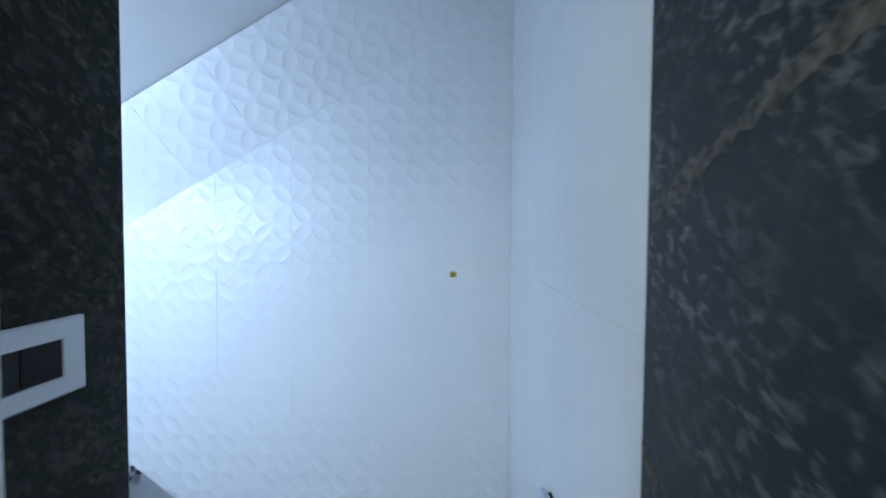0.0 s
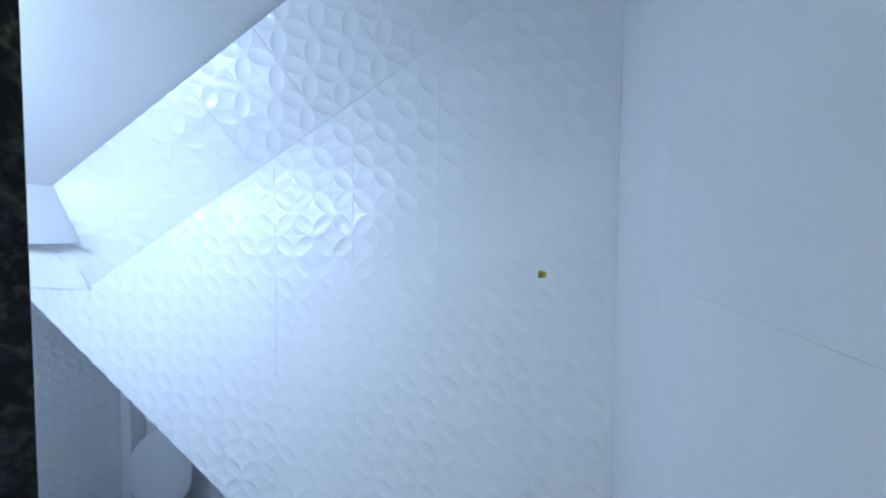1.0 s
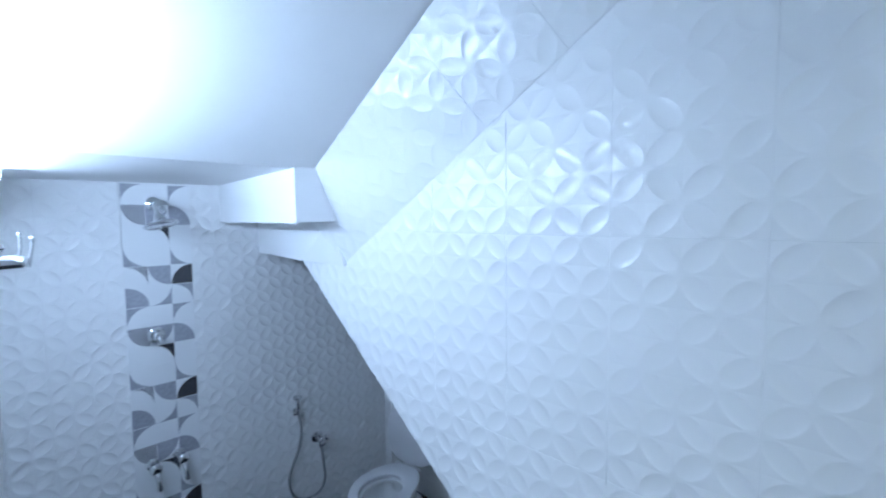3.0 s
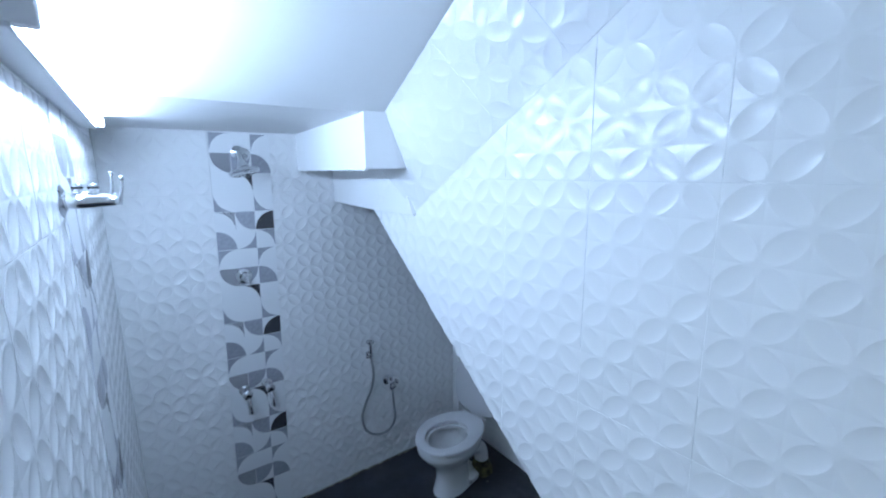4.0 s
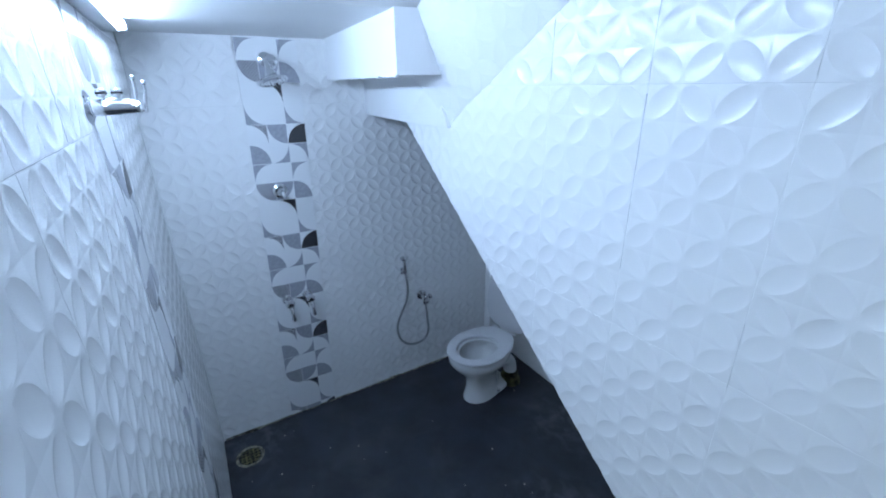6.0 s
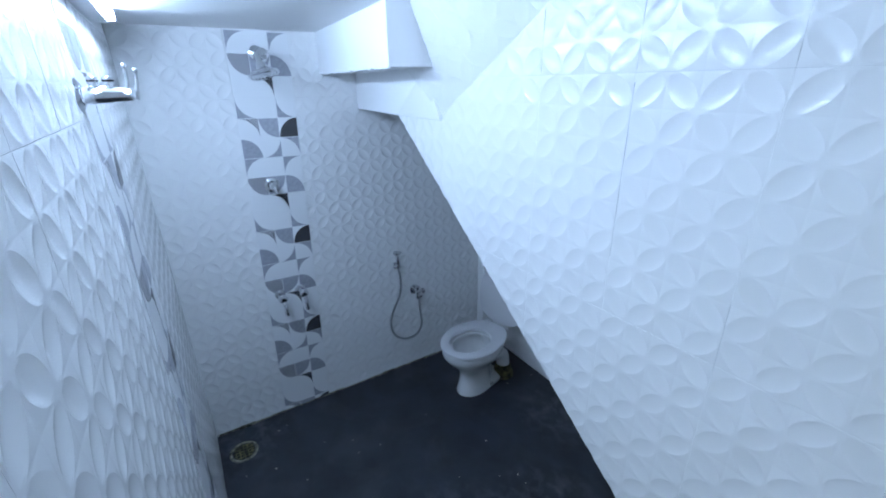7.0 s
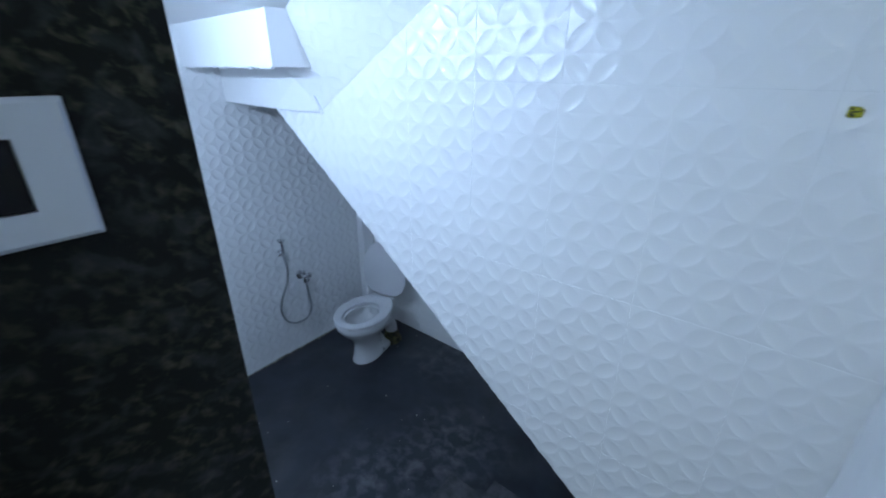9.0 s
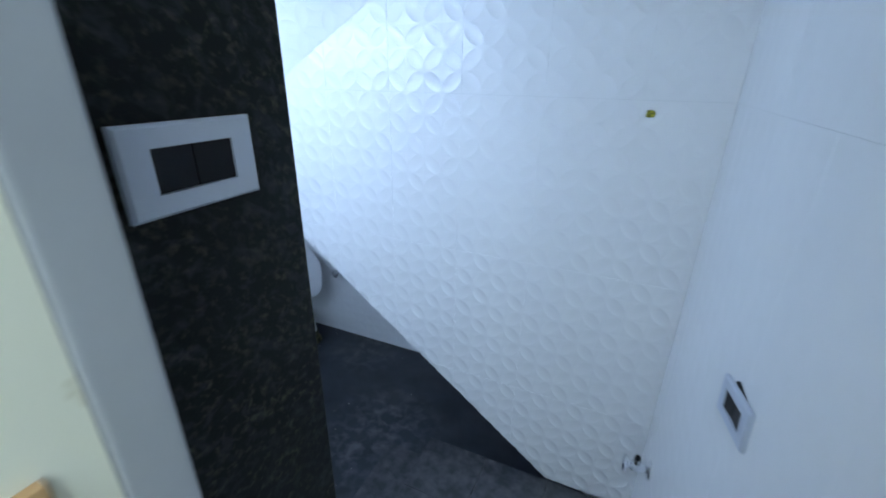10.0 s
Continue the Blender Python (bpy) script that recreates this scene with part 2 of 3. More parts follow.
def tube(points, radius, n=10, bm=None, steps=8):
    """A round bar along a smooth line through the points."""
    bm = bm or bmesh.new()
    P = [Vector(p) for p in points]
    line = []
    for i in range(len(P) - 1):
        p0, p1, p2, p3 = P[max(i - 1, 0)], P[i], P[i + 1], P[min(i + 2, len(P) - 1)]
        for k in range(steps):
            t = k / steps
            line.append(0.5 * ((2 * p1) + (p2 - p0) * t + (2 * p0 - 5 * p1 + 4 * p2 - p3) * t * t + (3 * p1 - p0 - 3 * p2 + p3) * t ** 3))
    line.append(P[-1])
    u = (line[1] - line[0]).orthogonal().normalized()
    rings = []
    for i, p in enumerate(line):
        d = (line[min(i + 1, len(line) - 1)] - line[max(i - 1, 0)]).normalized()
        u = (u - d * u.dot(d)).normalized()
        v = d.cross(u)
        rings.append([p + (u * math.cos(2 * math.pi * k / n) + v * math.sin(2 * math.pi * k / n)) * radius for k in range(n)])
    return loft(bm, rings)


def empty(name, m=None):
    e = new(name)
    e.empty_display_size = 0.05
    if m:
        e.matrix_basis = m
    return e


# ---- the embossed tile: broad sunk petals along the diagonals, sunk four-sided stars between, crests where they meet ----
TW, TH, GAP = 0.295, 0.6, 0.0003
DEEP, PIT = 0.0031, 0.0012


def emboss(tw, th, nu, nv, relief=1.0):
    """Vertices and faces of the embossed face, in u, v, height."""
    au, av = tw / nu, th / nv
    verts, faces, index = [], [], {}
    along = (0.0, 0.09, 0.11, 0.15, 0.22, 0.31, 0.4, 0.5, 0.6, 0.69, 0.78, 0.85, 0.89, 0.91, 1.0)
    over = (-1, -0.86, -0.62, -0.32, 0, 0.32, 0.62, 0.86, 1)

    def vert(u, v, h):
        key = (round(u * 1e5), round(v * 1e5))
        if key not in index:
            index[key] = len(verts)
            verts.append((u, v, h * relief))
        return index[key]

    def width(t):
        return 0.168 * max(1 - ((t - 0.5) / 0.41) ** 2, 0.0) ** 0.5 if 0.091 < t < 0.909 else 0.0

    def quad(*q):
        f = []
        for k in q:
            if k not in f:
                f.append(k)
        if len(f) > 2:
            faces.append(f)

    corner = ((0.5, 0), (0, 0.5), (-0.5, 0), (0, -0.5))
    for iu in range(nu):
        for iv in range(nv):
            cu, cv = iu + 0.5, iv + 0.5
            for k in range(4):
                (au0, av0), (au1, av1) = corner[k], corner[(k + 1) % 4]
                qu, qv = au1 - au0, av1 - av0
                ou, ov = (au0 + au1) * math.sqrt(2), (av0 + av1) * math.sqrt(2)   # outwards, unit
                rows = []
                for t in along:
                    w = width(t)
                    deep = DEEP * (w / 0.168) ** 2.2
                    rows.append([(cu + au0 + qu * t + ou * w * c, cv + av0 + qv * t + ov * w * c, -deep * (1 - abs(c) ** 2.3)) for c in over])
                ids = [[vert(u * au, v * av, h) for u, v, h in row] for row in rows]
                for a, b in zip(ids, ids[1:]):
                    for n in range(len(over) - 1):
                        quad(a[n], b[n], b[n + 1], a[n + 1])
                for side, (mu, mv) in ((0, (cu, cv)), (len(over) - 1, (cu + au0 + au1, cv + av0 + av1))):
                    rim = [row[side] for row in ids]
                    middle = vert(mu * au, mv * av, -PIT)
                    for a, b in zip(rim, rim[1:]):
                        quad(a, b, middle)
    return verts, faces


def flat_face(tw, th):
    return [(0, 0, 0), (tw, 0, 0), (tw, th, 0), (0, th, 0)], [[0, 1, 2, 3]]


def tile_mesh(face, cuts=(), thick=0.0066, smooth=True):
    """A tile: its face, cut by lines (u, v, nu, nv) that keep the side against the normal, with edges of some depth."""
    bm = bmesh.new()
    vs = [bm.verts.new(p) for p in face[0]]
    for f in face[1]:
        try:
            bm.faces.new([vs[i] for i in f])
        except ValueError:
            pass
    for u, v, nu, nv in cuts:
        bmesh.ops.bisect_plane(bm, geom=bm.verts[:] + bm.edges[:] + bm.faces[:], dist=1e-5, plane_co=(u, v, 0), plane_no=(nu, nv, 0), clear_outer=True)
    if not bm.faces:
        bm.free()
        return None
    bmesh.ops.recalc_face_normals(bm, faces=bm.faces)
    if sum(f.normal.z for f in bm.faces) < 0:
        bmesh.ops.reverse_faces(bm, faces=bm.faces)
    rim = [e for e in bm.edges if e.is_boundary]
    got = bmesh.ops.extrude_edge_only(bm, edges=rim)
    for v in got["geom"]:
        if isinstance(v, bmesh.types.BMVert):
            v.co.z = -thick
    me = bpy.data.meshes.new("tile")
    bm.to_mesh(me)
    bm.free()
    if smooth:
        for p in me.polygons:
            p.use_smooth = True
        me.set_sharp_from_angle(angle=radians(10))
    return me


RELIEF = emboss(TW - GAP, TH - GAP, 2, 4)
STRONG = emboss(TW - GAP, TH - GAP, 2, 4, 1.75)
SOFT = emboss(TW - GAP, TH - GAP, 2, 4, 0.05)
FAINT = emboss(TW - GAP, TH - GAP, 2, 4, 0.4)
WHOLE = {}


def tiling(parent, m, us, vs, regions, face="relief", mat=None, skip=()):
    """Lay tiles on the plane m (u along x, v along y, face along z) between the joints us and vs, within convex regions given as lists of lines."""
    mat = mat or TILE
    source = {"relief": RELIEF, "strong": STRONG, "soft": SOFT, "faint": FAINT}[face]
    for iu in range(len(us) - 1):
        if iu in skip:
            continue
        for iv in range(len(vs) - 1):
            u0, v0 = us[iu], vs[iv]
            corners = [(u0, v0), (us[iu + 1], v0), (us[iu + 1], vs[iv + 1]), (u0, vs[iv + 1])]
            for region in regions:
                side = [[(u - a) * nu + (v - b) * nv for u, v in corners] for a, b, nu, nv in region]
                if any(min(s) > -0.004 for s in side):
                    continue
                cuts = [(a - u0, b - v0, nu, nv) for (a, b, nu, nv), s in zip(region, side) if max(s) > 0]
                if cuts:
                    me = tile_mesh(source, cuts)
                    if me is None:
                        continue
                    me.materials.append(mat)
                else:
                    key = (face, mat.name)
                    if key not in WHOLE:
                        WHOLE[key] = tile_mesh(source)
                        WHOLE[key].materials.append(mat)
                    me = WHOLE[key]
                ob = new("tile", me)
                ob.parent = parent
                ob.matrix_basis = m @ Matrix.Translation((u0 + GAP / 2, v0 + GAP / 2, random.uniform(-0.0001, 0.0001))) @ pose(0, 0, 0, random.uniform(-0.02, 0.02), random.uniform(-0.02, 0.02), 0)


def plane_to(origin, u, v):
    u, v = Vector(u).normalized(), Vector(v).normalized()
    w = u.cross(v)
    m = Matrix((u, v, w)).transposed().to_4x4()
    m.translation = origin
    return m


# printed tile: six rows of three fields; shape by the corner its arc is centred on
# (row, column, kind, corner): disc = quarter disc centred there, rest = what the disc leaves
MOTIF = (
    (0, 0, "rest", "tr", "grey"), (0, 2, "rest", "tr", "grey"),
    (1, 0, "rest", "bl", "hatch"), (1, 1, "disc", "tr", "grey"), (1, 2, "disc", "br", "dark"),
    (2, 0, "disc", "bl", "grey"), (2, 1, "rest", "tl", "grey"), (2, 2, "rest", "bl", "grey"),
    (3, 0, "rest", "br", "grey"), (3, 2, "rest", "br", "grey"),
    (4, 0, "disc", "tr", "hatch"), (4, 1, "disc", "tl", "grey"), (4, 2, "disc", "bl", "grey"),
    (5, 1, "rest", "bl", "dark"),
)
PRINT = {"grey": GREY1, "hatch": HATCH, "dark": GREY2}


def printed_tile(parent, m, u0, v0, v_lo, v_hi):
    """One printed tile whose lower left corner is (u0, v0), kept between v_lo and v_hi."""
    w, h = TW - GAP, TH - GAP
    cuts = []
    if v_lo > v0:
        cuts.append((0, v_lo - v0, 0, -1))
    if v_hi < v0 + TH:
        cuts.append((0, v_hi - v0, 0, 1))
    me = tile_mesh(flat_face(w, h), cuts, smooth=False)
    if me is None:
        return
    me.materials.append(PLAINTILE)
    ob = new("printed_tile", me)
    ob["label"] = "flat white tile with grey quarter-circle print"
    ob.parent = parent
    ob.matrix_basis = m @ Matrix.Translation((u0 + GAP / 2, v0 + GAP / 2, 0.0022))
    cw, ch = w / 3, h / 6
    for row, col, kind, corner, tone_name in MOTIF:
        x0, y0 = col * cw, h - (row + 1) * ch
        if y0 + ch + v0 < v_lo + 0.01 or y0 + ch + v0 > v_hi + 0.06:
            continue
        e = 0.0015
        cx = e if "l" in corner else cw - e
        cy = e if "b" in corner else ch - e
        sx, sy = (1 if "l" in corner else -1), (1 if "b" in corner else -1)
        arc = [(cx + sx * (cw - 2 * e) * math.cos(a * math.pi / 24), cy + sy * (ch - 2 * e) * math.sin(a * math.pi / 24)) for a in range(13)]
        tip = (cx, cy) if kind == "disc" else (cx + sx * (cw - 2 * e), cy + sy * (ch - 2 * e))
        pts = [tip] + arc
        bm = slab([(x0 + x, max(y0 + y, v_lo - v0 + 0.001), 0.0) for x, y in pts], (0, 0, 0.0006))
        bmesh.ops.remove_doubles(bm, verts=bm.verts, dist=1e-6)
        part("motif", bm, PRINT[tone_name], ob, {"grey": "grey print", "hatch": "dotted grey print", "dark": "dark print"}[tone_name])


# ---- the shell ----
BX, DY, WY, RX, NY = -4.20, 2.947, 4.0, -1.25, 5.06
SOF, BEND, RISE = 2.288, -3.18, 0.585     # landing underside, where the upper flight begins, its slope
FALL = 0.77                                # slope of the lower flight
TB = 0.0070                                # wall bodies stand behind the tile faces


def upper(x):
    return 1.915 + (x + 3.2) * RISE


def lower(x):
    return 0.374 - (x + 1.597) * FALL


def structure(ob, label="", category=""):
    return tagged(ob, label, category, kind="structure")


# floor, one sheet under bathroom and nook
bm = box(bmesh.new(), BX - 0.1, DY - 0.1, -0.1, RX + 0.1, NY + 0.1, 0.0)
floor = structure(link("floor", bm, FLOORM), "dark damp stone floor with dusty patches", "floor")

# back wall with bed of grout, tiles added at the end
bm = box(bmesh.new(), BX - 0.14, DY - 0.2, 0.0, BX - TB, NY + 0.14, SOF + 0.3)
wall_back = structure(link("wall_back", bm, GROUT), "white embossed tile wall with a printed tile column", "wall")
# door wall with its opening: left of the door, right of it, above
FX = -1.725                                # face of the door frame
JL, JR, Y0 = -1.896, -1.251, 2.716
HEAD = 2.72
bm = box(bmesh.new(), BX, Y0, 0.0, JL - 0.021, DY - TB, 2.235)
wall_door = structure(link("wall_door", bm, GROUT), "white embossed tile wall beside the door opening", "wall")
bm = slab([(BX, Y0, 2.235), (JL - 0.02, Y0, 2.235), (JL - 0.02, Y0, 3.4), (BX, Y0, 3.4)], (0, DY - Y0 - 0.004, 0))
structure(link("wall_door_upper", bm, PLASTER), "white painted wall above the tiles", "wall")
bm = box(bmesh.new(), JL - 0.02, Y0, HEAD, RX + 0.3, DY - 0.004, 3.6)
structure(link("wall_lintel", bm, PLASTER), "white painted wall above the door", "wall")
# end wall
bm = box(bmesh.new(), RX + TB, 2.887, 0.0, RX + 0.15, WY + 0.2, 3.6)
wall_end = structure(link("wall_end", bm, GROUT), "plain white tiled end wall", "wall")
# wall between the flights
poly = [(-3.56, lower(-3.56) - 0.004), (-1.597, 0.385), (RX + 0.005, 0.385), (RX + 0.005, upper(RX)), (-3.2, upper(-3.2)), (-3.2, 1.9), (-3.56, 1.9)]
bm = slab([(x, WY + TB, z) for x, z in poly], (0, 0.1, 0))
wall_stair = structure(link("wall_stair", bm, GROUT), "white embossed tile wall between two stair flights", "wall")
# nook wall
bm = box(bmesh.new(), BX, NY + TB, 0.0, RX + 0.1, NY + 0.14, 2.0)
wall_nook = structure(link("wall_nook", bm, GROUT), "white tiled wall behind the toilet", "wall")
# underside of the lower flight and of the landing, with its skewed front edge
lo = [(-3.56, lower(-3.56)), (-1.0, lower(-1.0)), (-1.0, lower(-1.0) + 0.2), (-3.56, 2.08)]
bm = slab([(x, WY + 0.11, z) for x, z in lo], (0, NY - WY - 0.11, 0))
structure(link("stair_slab_lower", bm, PLASTER), "white painted underside of a stair flight", "stairs")
bm = slab([(BX - TB, 4.05, 1.9), (-3.56, 3.985, 1.9), (-3.19, 3.985, 1.9), (-3.19, 4.02, 1.9), (-3.56, 4.02, 1.9), (-3.56, NY, 1.9), (BX - TB, NY, 1.9)], (0, 0, 0.188))
for v in bm.verts:
    if v.co.z > 2.0 and abs(v.co.x + 3.19) < 0.01:
        v.co.x, v.co.y = -3.235, v.co.y - 0.036
structure(link("landing_edge", bm, PLASTER), "white painted edge of the stair landing", "stairs")
bm = slab([(BX - TB, 3.845, 2.088), (-3.164, 3.77, 2.088), (-3.15, 3.905, 2.088), (-3.2, 4.2, 2.088), (BX - TB, 4.2, 2.088)], (0, 0, 0.203))
for v in bm.verts:
    if v.co.z > 2.2 and abs(v.co.x + 3.15) < 0.01 and v.co.y > 3.8:
        v.co.y, v.co.x = 3.852, -3.1554
drip = random.Random(21)
x = BX + 0.02
while x < -3.19:
    L = drip.uniform(0.008, 0.03)
    y = 3.845 - 0.075 * (x - BX) / 1.036
    box(bm, x, y - 0.0025, 2.088 - drip.choice((0.001, 0.003, 0.005, 0.007)), x + L, y + 0.012, 2.092, 0.001)
    x += L + drip.choice((0.0, 0.0, 0.012))
structure(link("landing_beam", bm, PLASTER), "white painted beam under the landing", "beam")
# ceiling: level under the landing, then rising with the upper flight
ce = [(BX - 0.1, SOF), (BEND, SOF), (RX + 0.2, SOF + (RX + 0.2 - BEND) * RISE), (RX + 0.2, SOF + 0.2 + (RX + 0.2 - BEND) * RISE), (BEND, SOF + 0.2), (BX - 0.1, SOF + 0.2)]
bm = slab([(x, DY - 0.25, z) for x, z in ce], (0, 3.86 - DY + 0.25, 0))
structure(link("ceiling", bm, PLASTER), "white painted sloping ceiling under the stairs", "ceiling")
# leaning tiled strip between ceiling and stair wall
E1 = Vector((1, 0, RISE)).normalized()
S0 = Vector((-3.2, WY, upper(-3.2)))
S1 = Vector((-3.164, 3.85, SOF))
ACROSS = (S1 - S0) - E1 * (S1 - S0).dot(E1)
SW = ACROSS.length
strip_m = plane_to(S0, E1, ACROSS)
long = (RX - S0.x) / E1.x + 0.1
back = strip_m.to_3x3() @ Vector((0, 0, -1))
p = [S0 + back * TB, S0 + ACROSS + back * TB - E1 * -0.02, S0 + ACROSS + E1 * long + back * TB, S0 + E1 * long + back * TB]
wall_strip = structure(link("wall_strip", slab(p, back * 0.06), GROUT), "leaning white embossed tile strip under the stairs", "wall")

part("caulk", tube([S0 + E1 * 0.004, S0 + E1 * long], 0.0016, 6, steps=1), PLASTER, wall_strip, smooth=True)

# steps up to the door
bm = box(bmesh.new(), -2.19, DY + 0.0, 0.0, RX, 3.985, 0.36)
steps = structure(link("step_upper", bm, FLOORM), "dark stone step below the door", "step")
bm = box(bmesh.new(), -2.43, DY + 0.0, 0.0, -2.19, 3.985, 0.21)
step_low = structure(link("step_lower", bm, FLOORM), "low dark stone step", "step")
for ob, x0, x1, top in ((steps, -2.195, RX, 0.36), (step_low, -2.44, -2.196, 0.21)):
    ys = [DY, 3.42, 3.70, 3.995]
    xs = [x0, x1] if x1 - x0 < 0.5 else [x0, x0 + 0.3, x0 + 0.6, x1]
    for i in range(len(xs) - 1):
        for j in range(3):
            bm = box(bmesh.new(), xs[i] + 0.001, ys[j] + 0.001, top, xs[i + 1] - 0.001, ys[j + 1] - 0.001, top + 0.022, 0.002)
            part("tile", bm, STEPM, ob)

# door reveal in granite
bm = box(bmesh.new(), JL - 0.02, 2.6, 0.3, JL, DY + 0.002, HEAD, 0.0015)
jamb_left = structure(link("jamb_left", bm, GRANITE), "dark speckled granite door reveal", "door reveal")
bm = box(bmesh.new(), JR, Y0 - 0.25, 0.3, JR + 0.15, 2.885, HEAD, 0.0015)
jamb_right = structure(link("jamb_right", bm, LIT_GRANITE), "dark granite door reveal with a pale vein", "door reveal")
vr = random.Random(9)


def vein(y0, z0, y1, z1, half, steps=32):
    """A ragged pale band, flush with the granite face."""
    top, low = [], []
    for i in range(steps + 1):
        k = i / steps
        y, z = y0 + (y1 - y0) * k, z0 + (z1 - z0) * k - 0.012 * k * k
        w = half * (1 + 0.3 * math.sin(7 * k + z0 * 9) + vr.uniform(-0.35, 0.35))
        top.append((JR - 0.0004, y + vr.uniform(-0.002, 0.002), z + w))
        low.append((JR - 0.0004, y + vr.uniform(-0.002, 0.002), z - w * vr.uniform(0.7, 1.2)))
    part("vein", slab(top + low[::-1], (0.001, 0, 0)), VEIN, jamb_right, "pale brown vein in the granite")


vein(2.884, 2.188, 2.6, 2.315, 0.013)
vein(2.884, 2.33, 2.83, 2.42, 0.0028, 12)
vein(2.884, 1.93, 2.81, 1.87, 0.012, 12)
bm = box(bmesh.new(), JL, Y0, HEAD - 0.02, JR, DY + 0.002, HEAD)
structure(link("jamb_head", bm, GRANITE), "dark granite door head", "door reveal")
bm = box(bmesh.new(), JL - 0.015, 2.609, 0.3, FX, 2.645, HEAD, 0.003)
structure(link("door_frame", bm, FRAMEM), "grey-white door frame upright", "door frame")
bm = box(bmesh.new(), JL, Y0 - 0.052, 0.3, JR, DY, 0.58)
structure(link("door_sill", bm, GRANITE), "dark granite door sill", "sill")

# the hall behind
bm = box(bmesh.new(), -1.99, 0.6, 0.5, FX - 0.003, 2.608, 3.0)
structure(link("wall_hall_side", bm, CREAM), "cream patterned hall wall", "wall")
bm = box(bmesh.new(), FX - 0.003, 0.6, 0.58, FX + 0.004, 2.582, 1.94, 0.001)
structure(link("wall_hall_dado", bm, WOODM), "tan wooden lower hall wall", "wall")
bm = box(bmesh.new(), JR + 0.6, 0.6, 0.5, JR + 0.7, Y0 - 0.25, 3.0)
structure(link("wall_hall_far", bm, CREAM), "cream hall wall", "wall")
bm = box(bmesh.new(), JR + 0.15, Y0 - 0.25, 0.5, JR + 0.7, Y0 - 0.15, 3.0)
structure(link("wall_hall_return", bm, CREAM), "cream hall wall", "wall")
bm = box(bmesh.new(), -1.99, 0.5, 0.5, JR + 0.7, 0.6, 3.0)
structure(link("wall_hall_end", bm, CREAM), "cream hall wall", "wall")
bm = box(bmesh.new(), -1.99, 0.5, 0.48, JR + 0.7, Y0 - 0.05, 0.58)
structure(link("floor_hall", bm, STEPM), "grey hall floor", "floor")
bm = box(bmesh.new(), -2.0, 0.5, 3.0, JR + 0.7, Y0, 3.1)
structure(link("ceiling_hall", bm, PLASTER), "white hall ceiling", "ceiling")

# ---- things ----
# tube lamp on the door wall
lamp = tagged(empty("tube_light", pose(-3.13, DY, 2.262)), "white batten tube light glowing on the wall", "light")
part("batten", box(bmesh.new(), -0.62, -0.003, -0.022, 0.7, 0.046, 0.024, 0.004), PLASTIC, lamp)
part("tube", lathe([(0, 0.010), (0.004, 0.013), (1.27, 0.013), (1.274, 0.010)], (-0.597, 0.055, 0.0), (1, 0.055, 0.0), 16), TUBEM, lamp, "glowing tube", True)
for x in (-0.622, 0.677):
    part("end_cap", box(bmesh.new(), x, 0.0, -0.018, x + 0.025, 0.07, 0.018, 0.005), PLASTIC, lamp)

# unseen panel added on the hall ceiling to brighten hall and stair wall
hall = tagged(empty("hall_lamp", pose(-1.2, 1.75, 3.0)), "unseen fill light panel added on the hall ceiling", "lamp")
part("frame", box(bmesh.new(), -0.43, -0.68, -0.03, 0.43, 0.68, 0.0, 0.004), PLASTIC, hall)
part("diffuser", box(bmesh.new(), -0.4, -0.65, -0.036, 0.4, 0.65, -0.028, 0.002), HALLM, hall, "glowing diffuser")

# toilet
def egg(w, l, cy, z, n=36, square=2.0, dx=0.0):
    """An oval, rounder in front (towards -y), squarer at the back."""
    pts = []
    for i in range(n):
        a = 2 * math.pi * i / n
        c, s = math.cos(a), math.sin(a)
        k = square if s > 0 else 2.0
        pts.append((dx + w * math.copysign(abs(c) ** (2 / k), c), cy + l * math.copysign(abs(s) ** (2 / k), s), z))
    return pts


wc = tagged(empty("toilet", pose(-3.724, 4.576, 0, 0, 0, 12.5)), "white ceramic floor-standing toilet with its lid up", "toilet")
wc.scale = (1.07, 1.08, 1.0)
bm = loft(bmesh.new(), [egg(0.094, 0.135, -0.005, 0.0, square=3), egg(0.094, 0.135, -0.005, 0.012, square=3), egg(0.086, 0.126, -0.005, 0.035, square=2.6),
                        egg(0.08, 0.118, 0.0, 0.1), egg(0.081, 0.12, 0.0, 0.16), egg(0.093, 0.133, -0.005, 0.2), egg(0.122, 0.162, -0.01, 0.245), egg(0.154, 0.195, -0.018, 0.29),
                        egg(0.17, 0.211, -0.02, 0.318), egg(0.177, 0.219, -0.02, 0.33), egg(0.179, 0.221, -0.02, 0.365), egg(0.174, 0.215, -0.02, 0.375), egg(0.112, 0.137, -0.035, 0.375),
                        egg(0.107, 0.132, -0.035, 0.37), egg(0.107, 0.132, -0.035, 0.35), egg(0.13, 0.16, -0.03, 0.338), egg(0.124, 0.152, -0.028, 0.3), egg(0.098, 0.12, -0.015, 0.23), egg(0.062, 0.075, 0.0, 0.165), egg(0.06, 0.073, 0.0, 0.16)])
part("bowl", bm, CERAMIC, wc, smooth=True)
part("foot", loft(bmesh.new(), [egg(0.092, 0.15, 0.075, 0.0, square=3.5), egg(0.092, 0.15, 0.075, 0.024, square=3.5), egg(0.084, 0.142, 0.073, 0.034, square=3.5), egg(0.056, 0.1, 0.06, 0.05), egg(0.05, 0.09, 0.055, 0.2)]), CERAMIC, wc, smooth=True)
